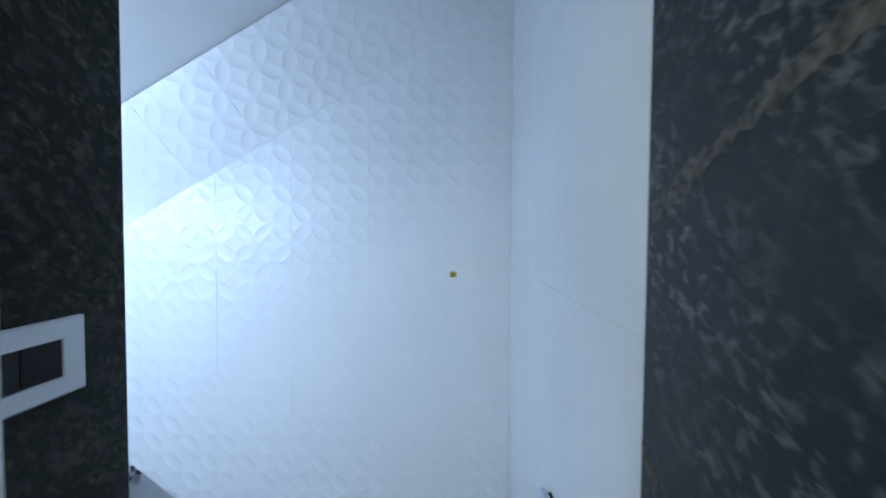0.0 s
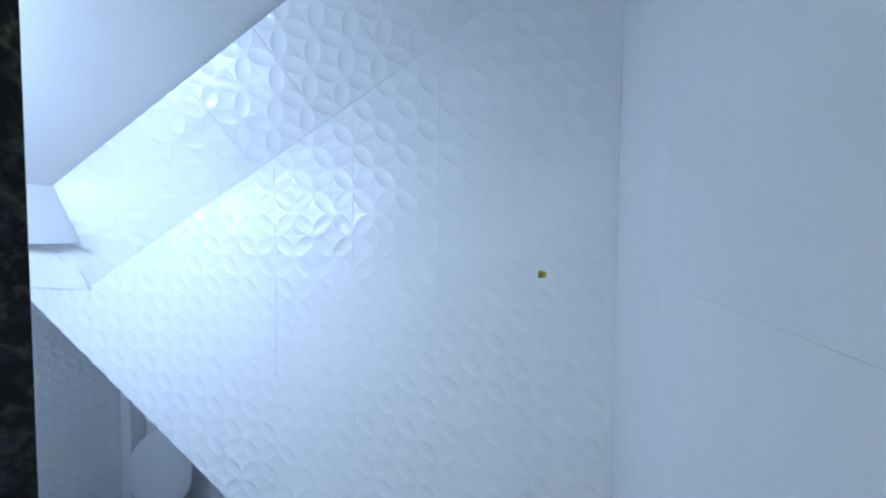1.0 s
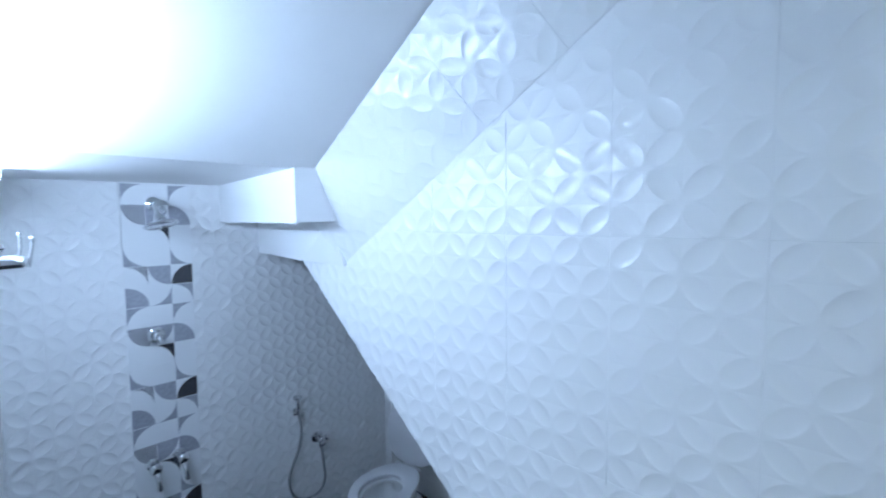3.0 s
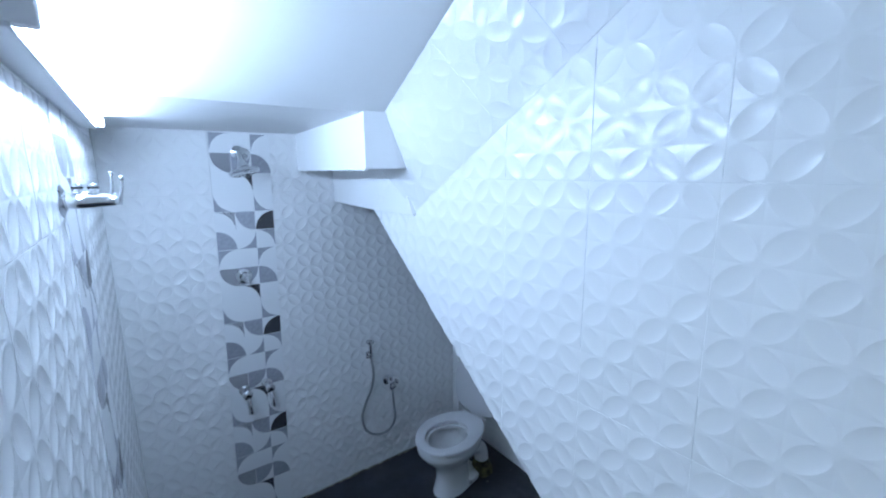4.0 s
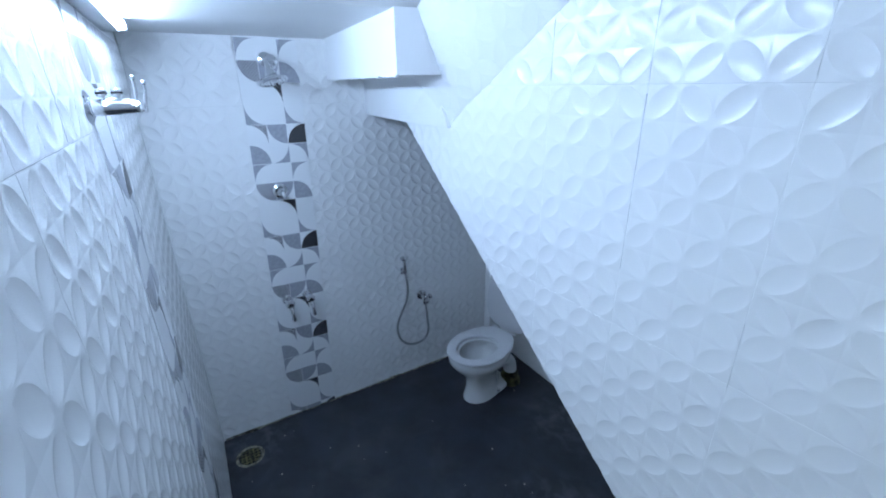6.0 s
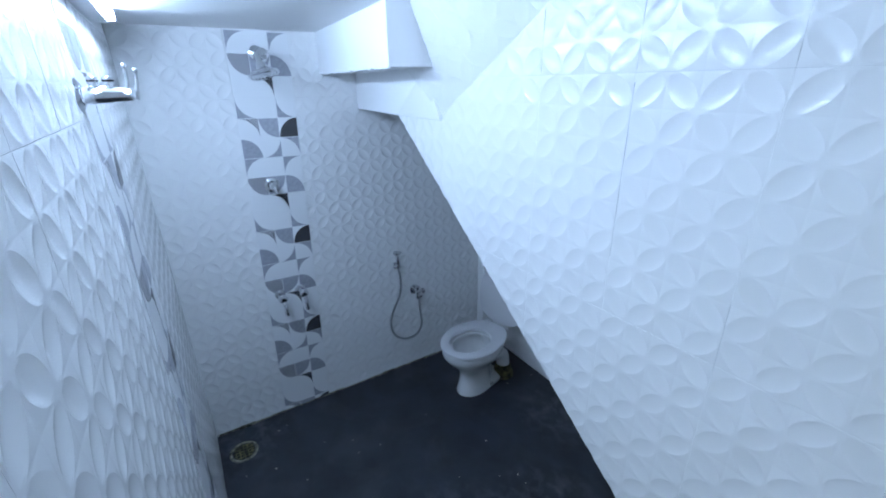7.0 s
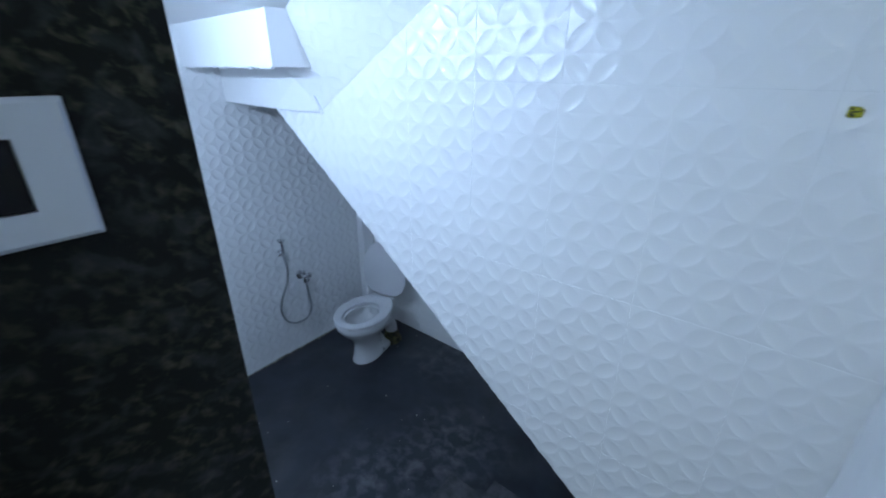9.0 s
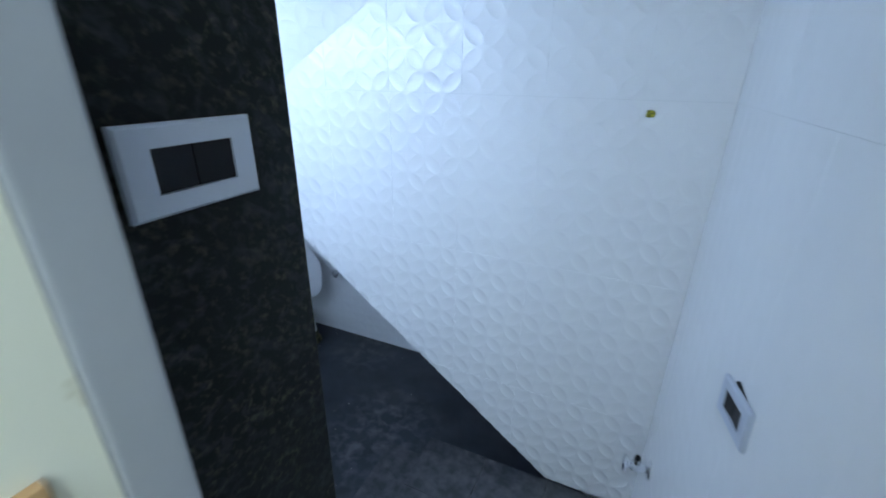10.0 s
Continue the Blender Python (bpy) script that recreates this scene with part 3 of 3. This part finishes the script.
part("back_ledge", loft(bmesh.new(), [egg(0.085, 0.055, 0.16, 0.29, square=4), egg(0.098, 0.062, 0.165, 0.33, square=4), egg(0.1, 0.064, 0.165, 0.365, square=4), egg(0.094, 0.058, 0.165, 0.374, square=4)]), CERAMIC, wc, smooth=True)
def seat_rim(z, k):
    """The seat's outline: round in front, narrowing in straight flanks to the hinge."""
    return [(x * (1 - 0.42 * max((y + 0.015) / 0.23, 0) ** 1.6), y, h) for x, y, h in egg(0.188 * k, 0.235 * k, -0.015, z, square=4.2)]


outer, hole = seat_rim, (lambda z, k: egg(0.116 * k, 0.146 * k, -0.045, z))
bm = bmesh.new()
rings = [hole(0.384, 1.0), outer(0.384, 0.985), outer(0.388, 1.0), outer(0.398, 1.0), outer(0.404, 0.985), outer(0.407, 0.95), hole(0.407, 1.08), hole(0.403, 1.02), hole(0.396, 1.0), hole(0.384, 1.0)]
loft(bm, rings, cap0=False, cap1=False)
bmesh.ops.remove_doubles(bm, verts=bm.verts, dist=1e-5)
seat = part("seat", bm, PLASTIC, wc, "white plastic seat ring", True)
bm = bmesh.new()
loft(bm, [egg(0.18, 0.215, 0, 0.0, square=3.0), egg(0.186, 0.222, 0, 0.004, square=3.0), egg(0.186, 0.222, 0, 0.013, square=3.0), egg(0.175, 0.21, 0, 0.018, square=3.0)])
bm.transform(pose(0, 0.232, 0.404, -96, 0, 0) @ Matrix.Translation((0, -0.222, 0)))
lid = part("lid", bm, PLASTIC, wc, "white plastic lid standing up", True)
for x, y in ((-0.1, -0.14), (0.1, -0.14), (0.0, -0.21), (-0.12, 0.05), (0.12, 0.05)):
    part("buffer", box(bmesh.new(), x - 0.012, y - 0.006, 0.373, x + 0.012, y + 0.006, 0.3855, 0.001), PLASTIC, seat)
for x in (-0.075, 0.075):
    part("hinge", lathe([(0, 0.007), (0.04, 0.007)], (x - 0.02, 0.214, 0.404), (x + 1, 0.214, 0.404), 12), PLASTIC, wc, smooth=True)
    part("bolt_cap", lathe([(0, 0.012), (0.008, 0.010), (0.012, 0.004)], (x * 1.25, 0.06, 0.035), (x * 6, 0.06, 0.25), 10), CHROME, wc, smooth=True)
part("outlet", tube([(0.03, 0.10, 0.2), (0.045, 0.17, 0.215), (0.055, 0.215, 0.17), (0.06, 0.225, 0.09)], 0.046, 14), CERAMIC, wc, smooth=True)
part("collar", lathe([(0, 0.075), (0.03, 0.07), (0.05, 0.058), (0.09, 0.053), (0.1, 0.048)], (0.06, 0.225, 0.0), (0.06, 0.225, 1), 14), MOSS, wc, "mossy cement collar", True)

# boxed riser in the nook corner
bm = box(bmesh.new(), BX, 4.945, 0.0, BX + 0.075, NY - 0.002, 1.9, 0.006)
tagged(link("pipe_box", bm, PLASTER), "white boxed-in pipe in the nook corner", "pipe box")

# overhead shower
sh = tagged(empty("overhead_shower", pose(BX, 3.535, 2.155)), "chrome overhead shower on a short wall arm", "shower")
part("flange", lathe([(0, 0.034), (0.006, 0.034), (0.014, 0.018)], (0, 0, 0.03), (1, 0, 0.03), 20), CHROME, sh, smooth=True)
part("arm", tube([(0.0, 0, 0.03), (0.06, 0, 0.035), (0.13, 0.0, 0.02), (0.16, 0, -0.01)], 0.011, 10), CHROME, sh, smooth=True)
part("ball", lathe([(0, 0.012), (0.01, 0.026), (0.03, 0.034), (0.05, 0.028), (0.06, 0.016)], (0.11, 0, 0.022), (0.2, 0, -0.01), 18), CHROME, sh, smooth=True)
FACE = Vector((0.19, -0.012, -0.075))
AIM = Vector((0.3, 0.14, -0.94)).normalized()
bm = lathe([(0, 0.018), (0.016, 0.026), (0.03, 0.034), (0.042, 0.056), (0.05, 0.072), (0.056, 0.073), (0.058, 0.069)], FACE - AIM * 0.055, FACE, 28)
head_part = part("spray_head", bm, CHROME, sh, smooth=True)
part("neck", lathe([(0, 0.013), (0.06, 0.013)], FACE - AIM * 0.1, FACE, 14), CHROME, sh, smooth=True)
u = AIM.orthogonal().normalized()
v = AIM.cross(u)
bm = bmesh.new()
for ring, count in ((0.014, 6), (0.03, 11), (0.045, 16), (0.06, 24)):
    for i in range(count):
        c = FACE + (u * math.cos(2 * math.pi * i / count) + v * math.sin(2 * math.pi * i / count)) * ring
        lathe([(0, 0.0026), (0.004, 0.0018)], c, c + AIM, 6, bm)
part("nozzles", bm, DARKP, head_part)

# concealed diverter
kn = tagged(empty("shower_valve", pose(BX, 3.508, 1.52)), "chrome round shower valve on the printed tiles", "valve")
part("flange", lathe([(0, 0.04), (0.005, 0.04), (0.016, 0.026)], (0, 0, 0), (1, 0, 0), 22), CHROME, kn, smooth=True)
part("body", lathe([(0, 0.019), (0.04, 0.019), (0.044, 0.015)], (0.01, 0, 0), (1, 0, 0), 18), CHROME, kn, smooth=True)
part("lever", tube([(0.055, 0, 0), (0.07, 0.004, -0.006), (0.074, 0.01, -0.03)], 0.011, 10), CHROME, kn, smooth=True)
part("cap", lathe([(0, 0.024), (0.018, 0.024), (0.024, 0.018)], (0.04, 0, 0), (1, 0, 0), 18), CHROME, kn, smooth=True)


def bib_tap(y, z):
    t = tagged(empty("bib_tap", pose(BX, y, z)), "chrome bib tap on the printed tiles", "tap", "pair of bib taps")
    part("flange", lathe([(0, 0.03), (0.005, 0.03), (0.013, 0.016)], (0, 0, 0), (1, 0, 0), 18), CHROME, t, smooth=True)
    part("body", lathe([(0, 0.013), (0.028, 0.013), (0.034, 0.02), (0.062, 0.021), (0.07, 0.015)], (0, 0, 0), (1, 0, 0), 18), CHROME, t, smooth=True)
    part("spout", tube([(0.055, 0, -0.004), (0.085, 0.002, -0.012), (0.108, 0.004, -0.035), (0.112, 0.005, -0.085)], 0.0105, 12), CHROME, t, smooth=True)
    part("aerator", lathe([(0, 0.0125), (0.016, 0.0125), (0.018, 0.009)], (0.112, 0.005, -0.078), (0.112, 0.005, -1), 14), CHROME, t, smooth=True)
    part("handle", lathe([(0, 0.012), (0.006, 0.024), (0.024, 0.026), (0.03, 0.021), (0.033, 0.008)], (0.066, 0, 0.004), (1, 0, 0.1), 18), CHROME, t, smooth=True)
    part("spindle_cap", lathe([(0, 0.008), (0.006, 0.006)], (0.098, 0, 0.007), (1, 0, 0.1), 10), DARKP, t, smooth=True)
    return t


tap_one = bib_tap(3.452, 0.855)
copy_thing(tap_one, pose(BX, 3.572, 0.86))

# hand spray with hose and its stop valve
sp = tagged(empty("hand_spray", pose(BX, 4.222, 0.90)), "chrome hand spray in a wall holder with a looped hose", "hand spray")
part("holder", box(bmesh.new(), 0, -0.016, -0.055, 0.022, 0.016, -0.015, 0.005), CHROME, sp)
part("cradle", lathe([(0, 0.019), (0.026, 0.017)], (0.045, 0, -0.045), (0.045, 0, 1), 16), CHROME, sp, smooth=True)
part("knob", lathe([(0, 0.008), (0.012, 0.012), (0.02, 0.008)], (0.045, -0.012, -0.035), (0.06, -1, -0.035), 12), CHROME, sp, smooth=True)
part("grip", lathe([(0, 0.007), (0.012, 0.011), (0.05, 0.012), (0.11, 0.0125), (0.118, 0.008)], (0.045, 0.003, -0.05), (0.052, 0.0, 0.07), 14), CHROME, sp, smooth=True)
part("nozzle", lathe([(0, 0.012), (0.006, 0.014), (0.04, 0.014), (0.05, 0.017), (0.056, 0.013)], (0.048, 0.02, 0.06), (0.075, -0.04, 0.082), 16), CHROME, sp, smooth=True)
part("hose", tube([(0.045, 0.003, -0.05), (0.048, 0.014, -0.12), (0.05, 0.014, -0.19), (0.05, -0.004, -0.27), (0.05, -0.05, -0.36), (0.05, -0.081, -0.455), (0.052, -0.054, -0.565), (0.056, 0.024, -0.622), (0.06, 0.116, -0.615), (0.06, 0.162, -0.545), (0.06, 0.156, -0.425), (0.06, 0.146, -0.3)], 0.0075, 8), STEEL, sp, "braided steel hose", True)
va = tagged(empty("stop_valve", pose(BX, 4.366, 0.632)), "chrome two-way stop valve beside the toilet", "valve")
part("flange", lathe([(0, 0.036), (0.005, 0.036), (0.014, 0.02)], (0, 0, 0), (1, 0, 0), 20), CHROME, va, smooth=True)
part("body", lathe([(0, 0.015), (0.04, 0.017), (0.07, 0.017), (0.076, 0.011)], (0, 0, 0), (1, 0, 0), 16), CHROME, va, smooth=True)
part("outlet", lathe([(0, 0.012), (0.02, 0.012), (0.022, 0.015), (0.05, 0.015), (0.052, 0.009)], (0.056, 0, 0.0), (0.056, -0.003, -1), 14), CHROME, va, smooth=True)
part("riser", lathe([(0, 0.012), (0.03, 0.012), (0.034, 0.016), (0.046, 0.014)], (0.05, 0, 0.0), (0.05, 0, 1), 12), CHROME, va, smooth=True)
part("handle", lathe([(0, 0.009), (0.02, 0.009), (0.026, 0.018), (0.04, 0.019), (0.044, 0.012)], (0.055, 0.008, 0.0), (0.06, 1, -0.05), 14), CHROME, va, smooth=True)
part("handle", lathe([(0, 0.01), (0.012, 0.017), (0.024, 0.017), (0.028, 0.009)], (0.07, 0.0, -0.012), (1, 0.1, -0.2), 14), CHROME, va, smooth=True)

# tap with a forked end on the door wall
hk = tagged(empty("wall_tap", pose(-2.985, DY - 0.003, 2.019, 0, 0, -6)), "chrome wall tap with two small knobs and a forked end", "tap")
part("flange", lathe([(0, 0.036), (0.004, 0.036), (0.01, 0.024)], (0, 0, 0), (0, 1, 0), 24), CHROME, hk, smooth=True)
part("stem", lathe([(0, 0.02), (0.012, 0.0205), (0.014, 0.018), (0.06, 0.0175), (0.062, 0.016), (0.1, 0.014), (0.104, 0.009)], (0, 0, 0), (0, 1, 0), 24), CHROME, hk, smooth=True)
for y in (0.034, 0.062):
    knob = part("knob", lathe([(0, 0.006), (0.008, 0.006), (0.009, 0.0105), (0.022, 0.0105), (0.024, 0.008)], (0, y, 0.014), (0, y, 1), 14), CHROME, hk, smooth=True)
    part("band", lathe([(0, 0.011), (0.004, 0.011)], (0, y, 0.027), (0, y, 1), 14), DARKP, knob)
for y, up in ((0.09, 0.058), (0.108, 0.048)):
    part("prong", tube([(0, y, -0.012), (0.002, y + 0.003, 0.008), (0.003, y + 0.007, 0.03), (0.002, y + 0.008, up)], 0.0036, 8), CHROME, hk, smooth=True)
    part("prong_tip", lathe([(0, 0.003), (0.003, 0.0055), (0.008, 0.0055), (0.011, 0.003)], (0.002, y + 0.008, up - 0.004), (0.002, y + 0.008, up + 0.01), 10), CHROME, hk, smooth=True)

# switch plate on the granite reveal
def switch_plate(name, m, label):
    s = tagged(empty(name, m), label, "switch")
    bm = bmesh.new()
    w, h, iw, ih = 0.071, 0.042, 0.043, 0.021
    rings = []
    for ww, hh, z in ((w, h, 0.0), (w, h, 0.006), (w - 0.003, h - 0.003, 0.009), (iw, ih, 0.009), (iw, ih, 0.003)):
        rings.append([(ww, hh, z), (-ww, hh, z), (-ww, -hh, z), (ww, -hh, z)])
    loft(bm, rings, cap0=True, cap1=False)
    part("plate", bm, PLATEM, s)
    for x0, x1, tilt in ((-iw + 0.0005, -0.0005, 3), (0.0005, iw - 0.0005, -3)):
        bm = box(bmesh.new(), x0, -ih + 0.0005, 0.001, x1, ih - 0.0005, 0.006, 0.001)
        bm.transform(Matrix.Translation(((x0 + x1) / 2, 0, 0.004)) @ pose(0, 0, 0, 0, tilt, 0) @ Matrix.Translation((-(x0 + x1) / 2, 0, -0.004)))
        part("rocker", bm, DARKP, s, "dark rocker switch")
    return s


on_left = plane_to((JL, 2.809, 2.03), (0, 1, 0), (0, 0, 1))
switch_plate("light_switch", on_left, "white switch plate with two dark rockers on granite")
# plate on the end wall hanging a little loose
loose = plane_to((RX - 0.005, 3.262, 1.576), (0, -1, 0), (0, 0, 1))
switch_plate("socket_plate", loose @ pose(0, 0, 0, 0, 4, 9) @ Matrix.Diagonal((0.96, 0.86, 1, 1)), "white plate with dark centre, hanging loose on the wall")
bm = box(bmesh.new(), RX - 0.007, 3.2, 1.556, RX + 0.01, 3.305, 1.61, 0.002)
tagged(link("socket_box", bm, DARKP), "dark recessed box behind the loose plate", "socket box")

# angle valve low on the end wall
def angle_valve(m, label):
    a = tagged(empty("angle_valve", m), label, "valve")
    part("flange", lathe([(0, 0.032), (0.005, 0.032), (0.014, 0.016)], (0, 0, 0), (-1, 0, 0), 20), CHROME, a, smooth=True)
    part("body", lathe([(0, 0.014), (0.03, 0.015), (0.034, 0.018), (0.06, 0.018), (0.068, 0.011)], (0, 0, 0), (-1, 0, 0), 16), CHROME, a, smooth=True)
    part("knob", lathe([(0, 0.01), (0.012, 0.012), (0.016, 0.028), (0.024, 0.03), (0.029, 0.024), (0.031, 0.008)], (-0.062, 0, 0), (-1, 0, 0), 18), CHROME, a, smooth=True)
    spout = part("outlet", lathe([(0, 0.012), (0.022, 0.012), (0.026, 0.014), (0.034, 0.014)], (-0.046, 0, 0.004), (-0.046, 0, 1), 14), CHROME, a, smooth=True)
    part("plug", lathe([(0, 0.011), (0.01, 0.009)], (-0.046, 0, 0.036), (-0.046, 0, 1), 12), DARKP, spout, "dark plug", True)
    return a


angle_valve(pose(RX, 3.80, 0.835), "chrome angle valve low on the end wall")
angle_valve(pose(-3.53, NY, 0.6, 0, 0, 90), "chrome angle valve on the wall behind the toilet")

# yellow sticker on the stair wall
st = tagged(empty("sticker", plane_to((-1.466, WY - 0.0005, 2.012), (1, 0, 0), (0, 0, 1))), "small yellow and black sticker on the tiles", "sticker")
st.scale = (0.78, 0.78, 1.0)
part("backing", slab([(-0.016, -0.011, 0), (-0.006, -0.015, 0), (0.015, -0.012, 0), (0.017, 0.006, 0), (0.008, 0.013, 0), (-0.013, 0.014, 0)], (0, 0, 0.002)), YELLOW, st)
for x, y, w in ((-0.008, 0.007, 0.010), (0.004, 0.001, 0.012), (-0.003, -0.007, 0.009)):
    part("print_bar", box(bmesh.new(), x - w / 2, y - 0.0015, 0.002, x + w / 2, y + 0.0015, 0.0026), BLACK, st, "black print bar")

# floor drain
dr = tagged(empty("floor_drain", pose(-3.99, 3.07, 0)), "round steel floor drain grate with a cement ring", "drain")
bm = bmesh.new()
n = 32
prof = [(0.064, 0.0), (0.064, 0.003), (0.07, 0.005), (0.077, 0.003), (0.08, 0.0)]
loft(bm, [[(r * math.cos(2 * math.pi * i / n), r * math.sin(2 * math.pi * i / n), z) for i in range(n)] for r, z in prof], cap0=False, cap1=False)
part("ring", bm, GRIME, dr, "pale cement ring", True)
part("plate", lathe([(0, 0.061), (0.002, 0.061)], (0, 0, 0), (0, 0, 1), 28), DARKP, dr)
for i in range(-2, 3):
    L = math.sqrt(0.06 ** 2 - (i * 0.022) ** 2)
    bm = box(bmesh.new(), i * 0.022 - 0.004, -L, 0.002, i * 0.022 + 0.004, L, 0.005, 0.001)
    part("bar", bm, MOSS, dr)
    bm = box(bmesh.new(), -L, i * 0.022 - 0.0035, 0.002, L, i * 0.022 + 0.0035, 0.0046, 0.001)
    part("cross_bar", bm, MOSS, dr)

# pale crumbs on the floor
rnd = random.Random(4)
bm = bmesh.new()
for i in range(34):
    x, y = rnd.uniform(-4.15, -2.5), rnd.uniform(3.0, 5.0)
    r = rnd.choice((0.002, 0.003, 0.003, 0.005))
    got = bmesh.ops.create_icosphere(bm, subdivisions=1, radius=r)
    for vtx in got["verts"]:
        vtx.co = Vector((vtx.co.x * rnd.uniform(0.7, 1.6), vtx.co.y * rnd.uniform(0.7, 1.4), vtx.co.z * 0.6)) + Vector((x, y, r * 0.3))
tagged(link("floor_crumbs", bm, DEBRIS), "pale plaster crumbs scattered on the floor", "debris", kind="stuff")
# grime line where the back wall meets the floor
bm = bmesh.new()
y = DY + 0.01
while y < 4.95:
    L = rnd.uniform(0.03, 0.12)
    h = rnd.uniform(0.003, 0.014)
    box(bm, BX - 0.001, y, -0.001, BX + rnd.uniform(0.003, 0.012), y + L, h)
    y += L
structure(link("grime_line", bm, GRIME), "grimy mortar line at the wall foot", "grime")

# ---- tiles ----
def joints(start, step, lo, hi):
    k = math.floor((lo - start) / step)
    out = [start + k * step]
    while out[-1] < hi:
        out.append(out[-1] + step)
    return out


def within(u0, v0, u1, v1):
    return [(u0, v0, -1, 0), (u1, v0, 1, 0), (u0, v0, 0, -1), (u0, v1, 0, 1)]


# stair wall: u = x, v = z, face towards -y
mw = plane_to((0, WY, 0), (1, 0, 0), (0, 0, 1))
nl = Vector((-FALL, -1)).normalized()
nu_ = Vector((-RISE, 1)).normalized()
region_a = [(-3.2, 0, -1, 0), (RX, 0, 1, 0), (0, 0.384, 0, -1), (-1.597, 0.374, nl.x, nl.y), (-3.2, upper(-3.2), nu_.x, nu_.y)]
region_b = [(-3.2, 0, 1, 0), (0, 1.897, 0, 1), (-1.597, 0.374, nl.x, nl.y)]
tiling(wall_stair, mw, joints(-2.38, TW, -3.6, RX), joints(2.05, TH, 0.3, 3.1), [region_a, region_b])
# back wall: u = y, v = z, face towards +x
mb = plane_to((BX, 0, 0), (0, 1, 0), (0, 0, 1))
ub, vb = joints(3.395, TW, DY, NY), joints(1.37, TH, 0, SOF)
tiling(wall_back, mb, ub, vb, [within(DY, 0.0, 3.395, SOF)], face="strong")
tiling(wall_back, mb, joints(3.655, TW, 3.66, NY), vb, [within(3.655, 0.0, NY, SOF)], face="strong")
# the printed column leans a degree
mc = mb @ Matrix.Translation((3.692, 1.868, 0)) @ pose(0, 0, 0, 0, 0, -1.05) @ Matrix.Diagonal((1, 1.02, 1, 1)) @ Matrix.Translation((-3.692, -1.868, 0))
for v0 in vb[:-1]:
    printed_tile(wall_back, mc, 3.395, v0, 0.04, 2.277)
# door wall: u = -x, v = z, face towards +y
md = plane_to((0, DY, 0), (-1, 0, 0), (0, 0, 1))
ud, vd = joints(3.0, TW, -JL, -BX), joints(1.37, TH, 0, 2.235)
tiling(wall_door, md, ud, vd, [within(-JL + 0.021, 0.0, -BX, 2.235)], skip=[i for i, u in enumerate(ud) if abs(u - 3.0) < 0.01])
for v0 in vd[:-1]:
    printed_tile(wall_door, md, 3.0, v0, 0.0, 2.235)
# end wall: u = -y, v = z, face towards -x
me_ = plane_to((RX, 0, 0), (0, -1, 0), (0, 0, 1))
tiling(wall_end, me_, joints(-3.277, TW, -WY, -2.887), joints(2.05, TH, 0.38, 3.4), [within(-WY, 0.384, -2.887, 3.4)], face="soft")
# nook wall: u = x, v = z
mn = plane_to((0, NY, 0), (1, 0, 0), (0, 0, 1))
tiling(wall_nook, mn, joints(-4.2, TW, BX, -1.3), joints(0.0, TH, 0, 1.95), [within(BX + 0.076, 0.0, -1.3, 1.9)], face="faint")
# leaning strip: u along the slope, v across
tiling(wall_strip, strip_m, joints(0.87, TW, 0, long), joints(0.0, TH, 0, SW), [within(0.0, 0.0, long, SW)])

# dark hairline seams laid over some of the tile joints
SEAM = material("seam_grey", (0.3, 0.31, 0.33), 0.9)
paint(SEAM, mottle(SEAM, 40.0, (0.3, 0.31, 0.33), (0.6, 0.61, 0.62)))


def seam(parent, m, u0, v0, u1, v1, width):
    """A fine line on the plane m from (u0, v0) to (u1, v1)."""
    run = Vector((u1 - u0, v1 - v0, 0))
    bm = box(bmesh.new(), 0, -width / 2, -0.002, run.length, width / 2, 0.0003)
    ob = part("seam", bm, SEAM, parent, "dark hairline seam")
    ob.matrix_basis = m @ Matrix.Translation((u0, v0, 0)) @ Matrix.Rotation(math.atan2(run.y, run.x), 4, "Z")


for u0, v0, u1, v1, width in ((-2.38, 1.61, -2.38, 2.03, 0.0006), (-2.38, 2.06, -2.38, 2.36, 0.0004), (-2.675, 2.06, -2.675, 2.21, 0.0005), (-2.085, 2.06, -2.085, 2.3, 0.0003),
                              (-2.085, 1.44, -2.085, 1.6, 0.0004), (-2.78, 2.05, -2.05, 2.05, 0.0004),):
    seam(wall_stair, mw, u0, v0, u1, v1, width)
for u, v0, v1 in ((0.87, 0.03, 0.32), (1.165, 0.01, 0.3)):
    seam(wall_strip, strip_m, u, v0, u, v1, 0.0005)
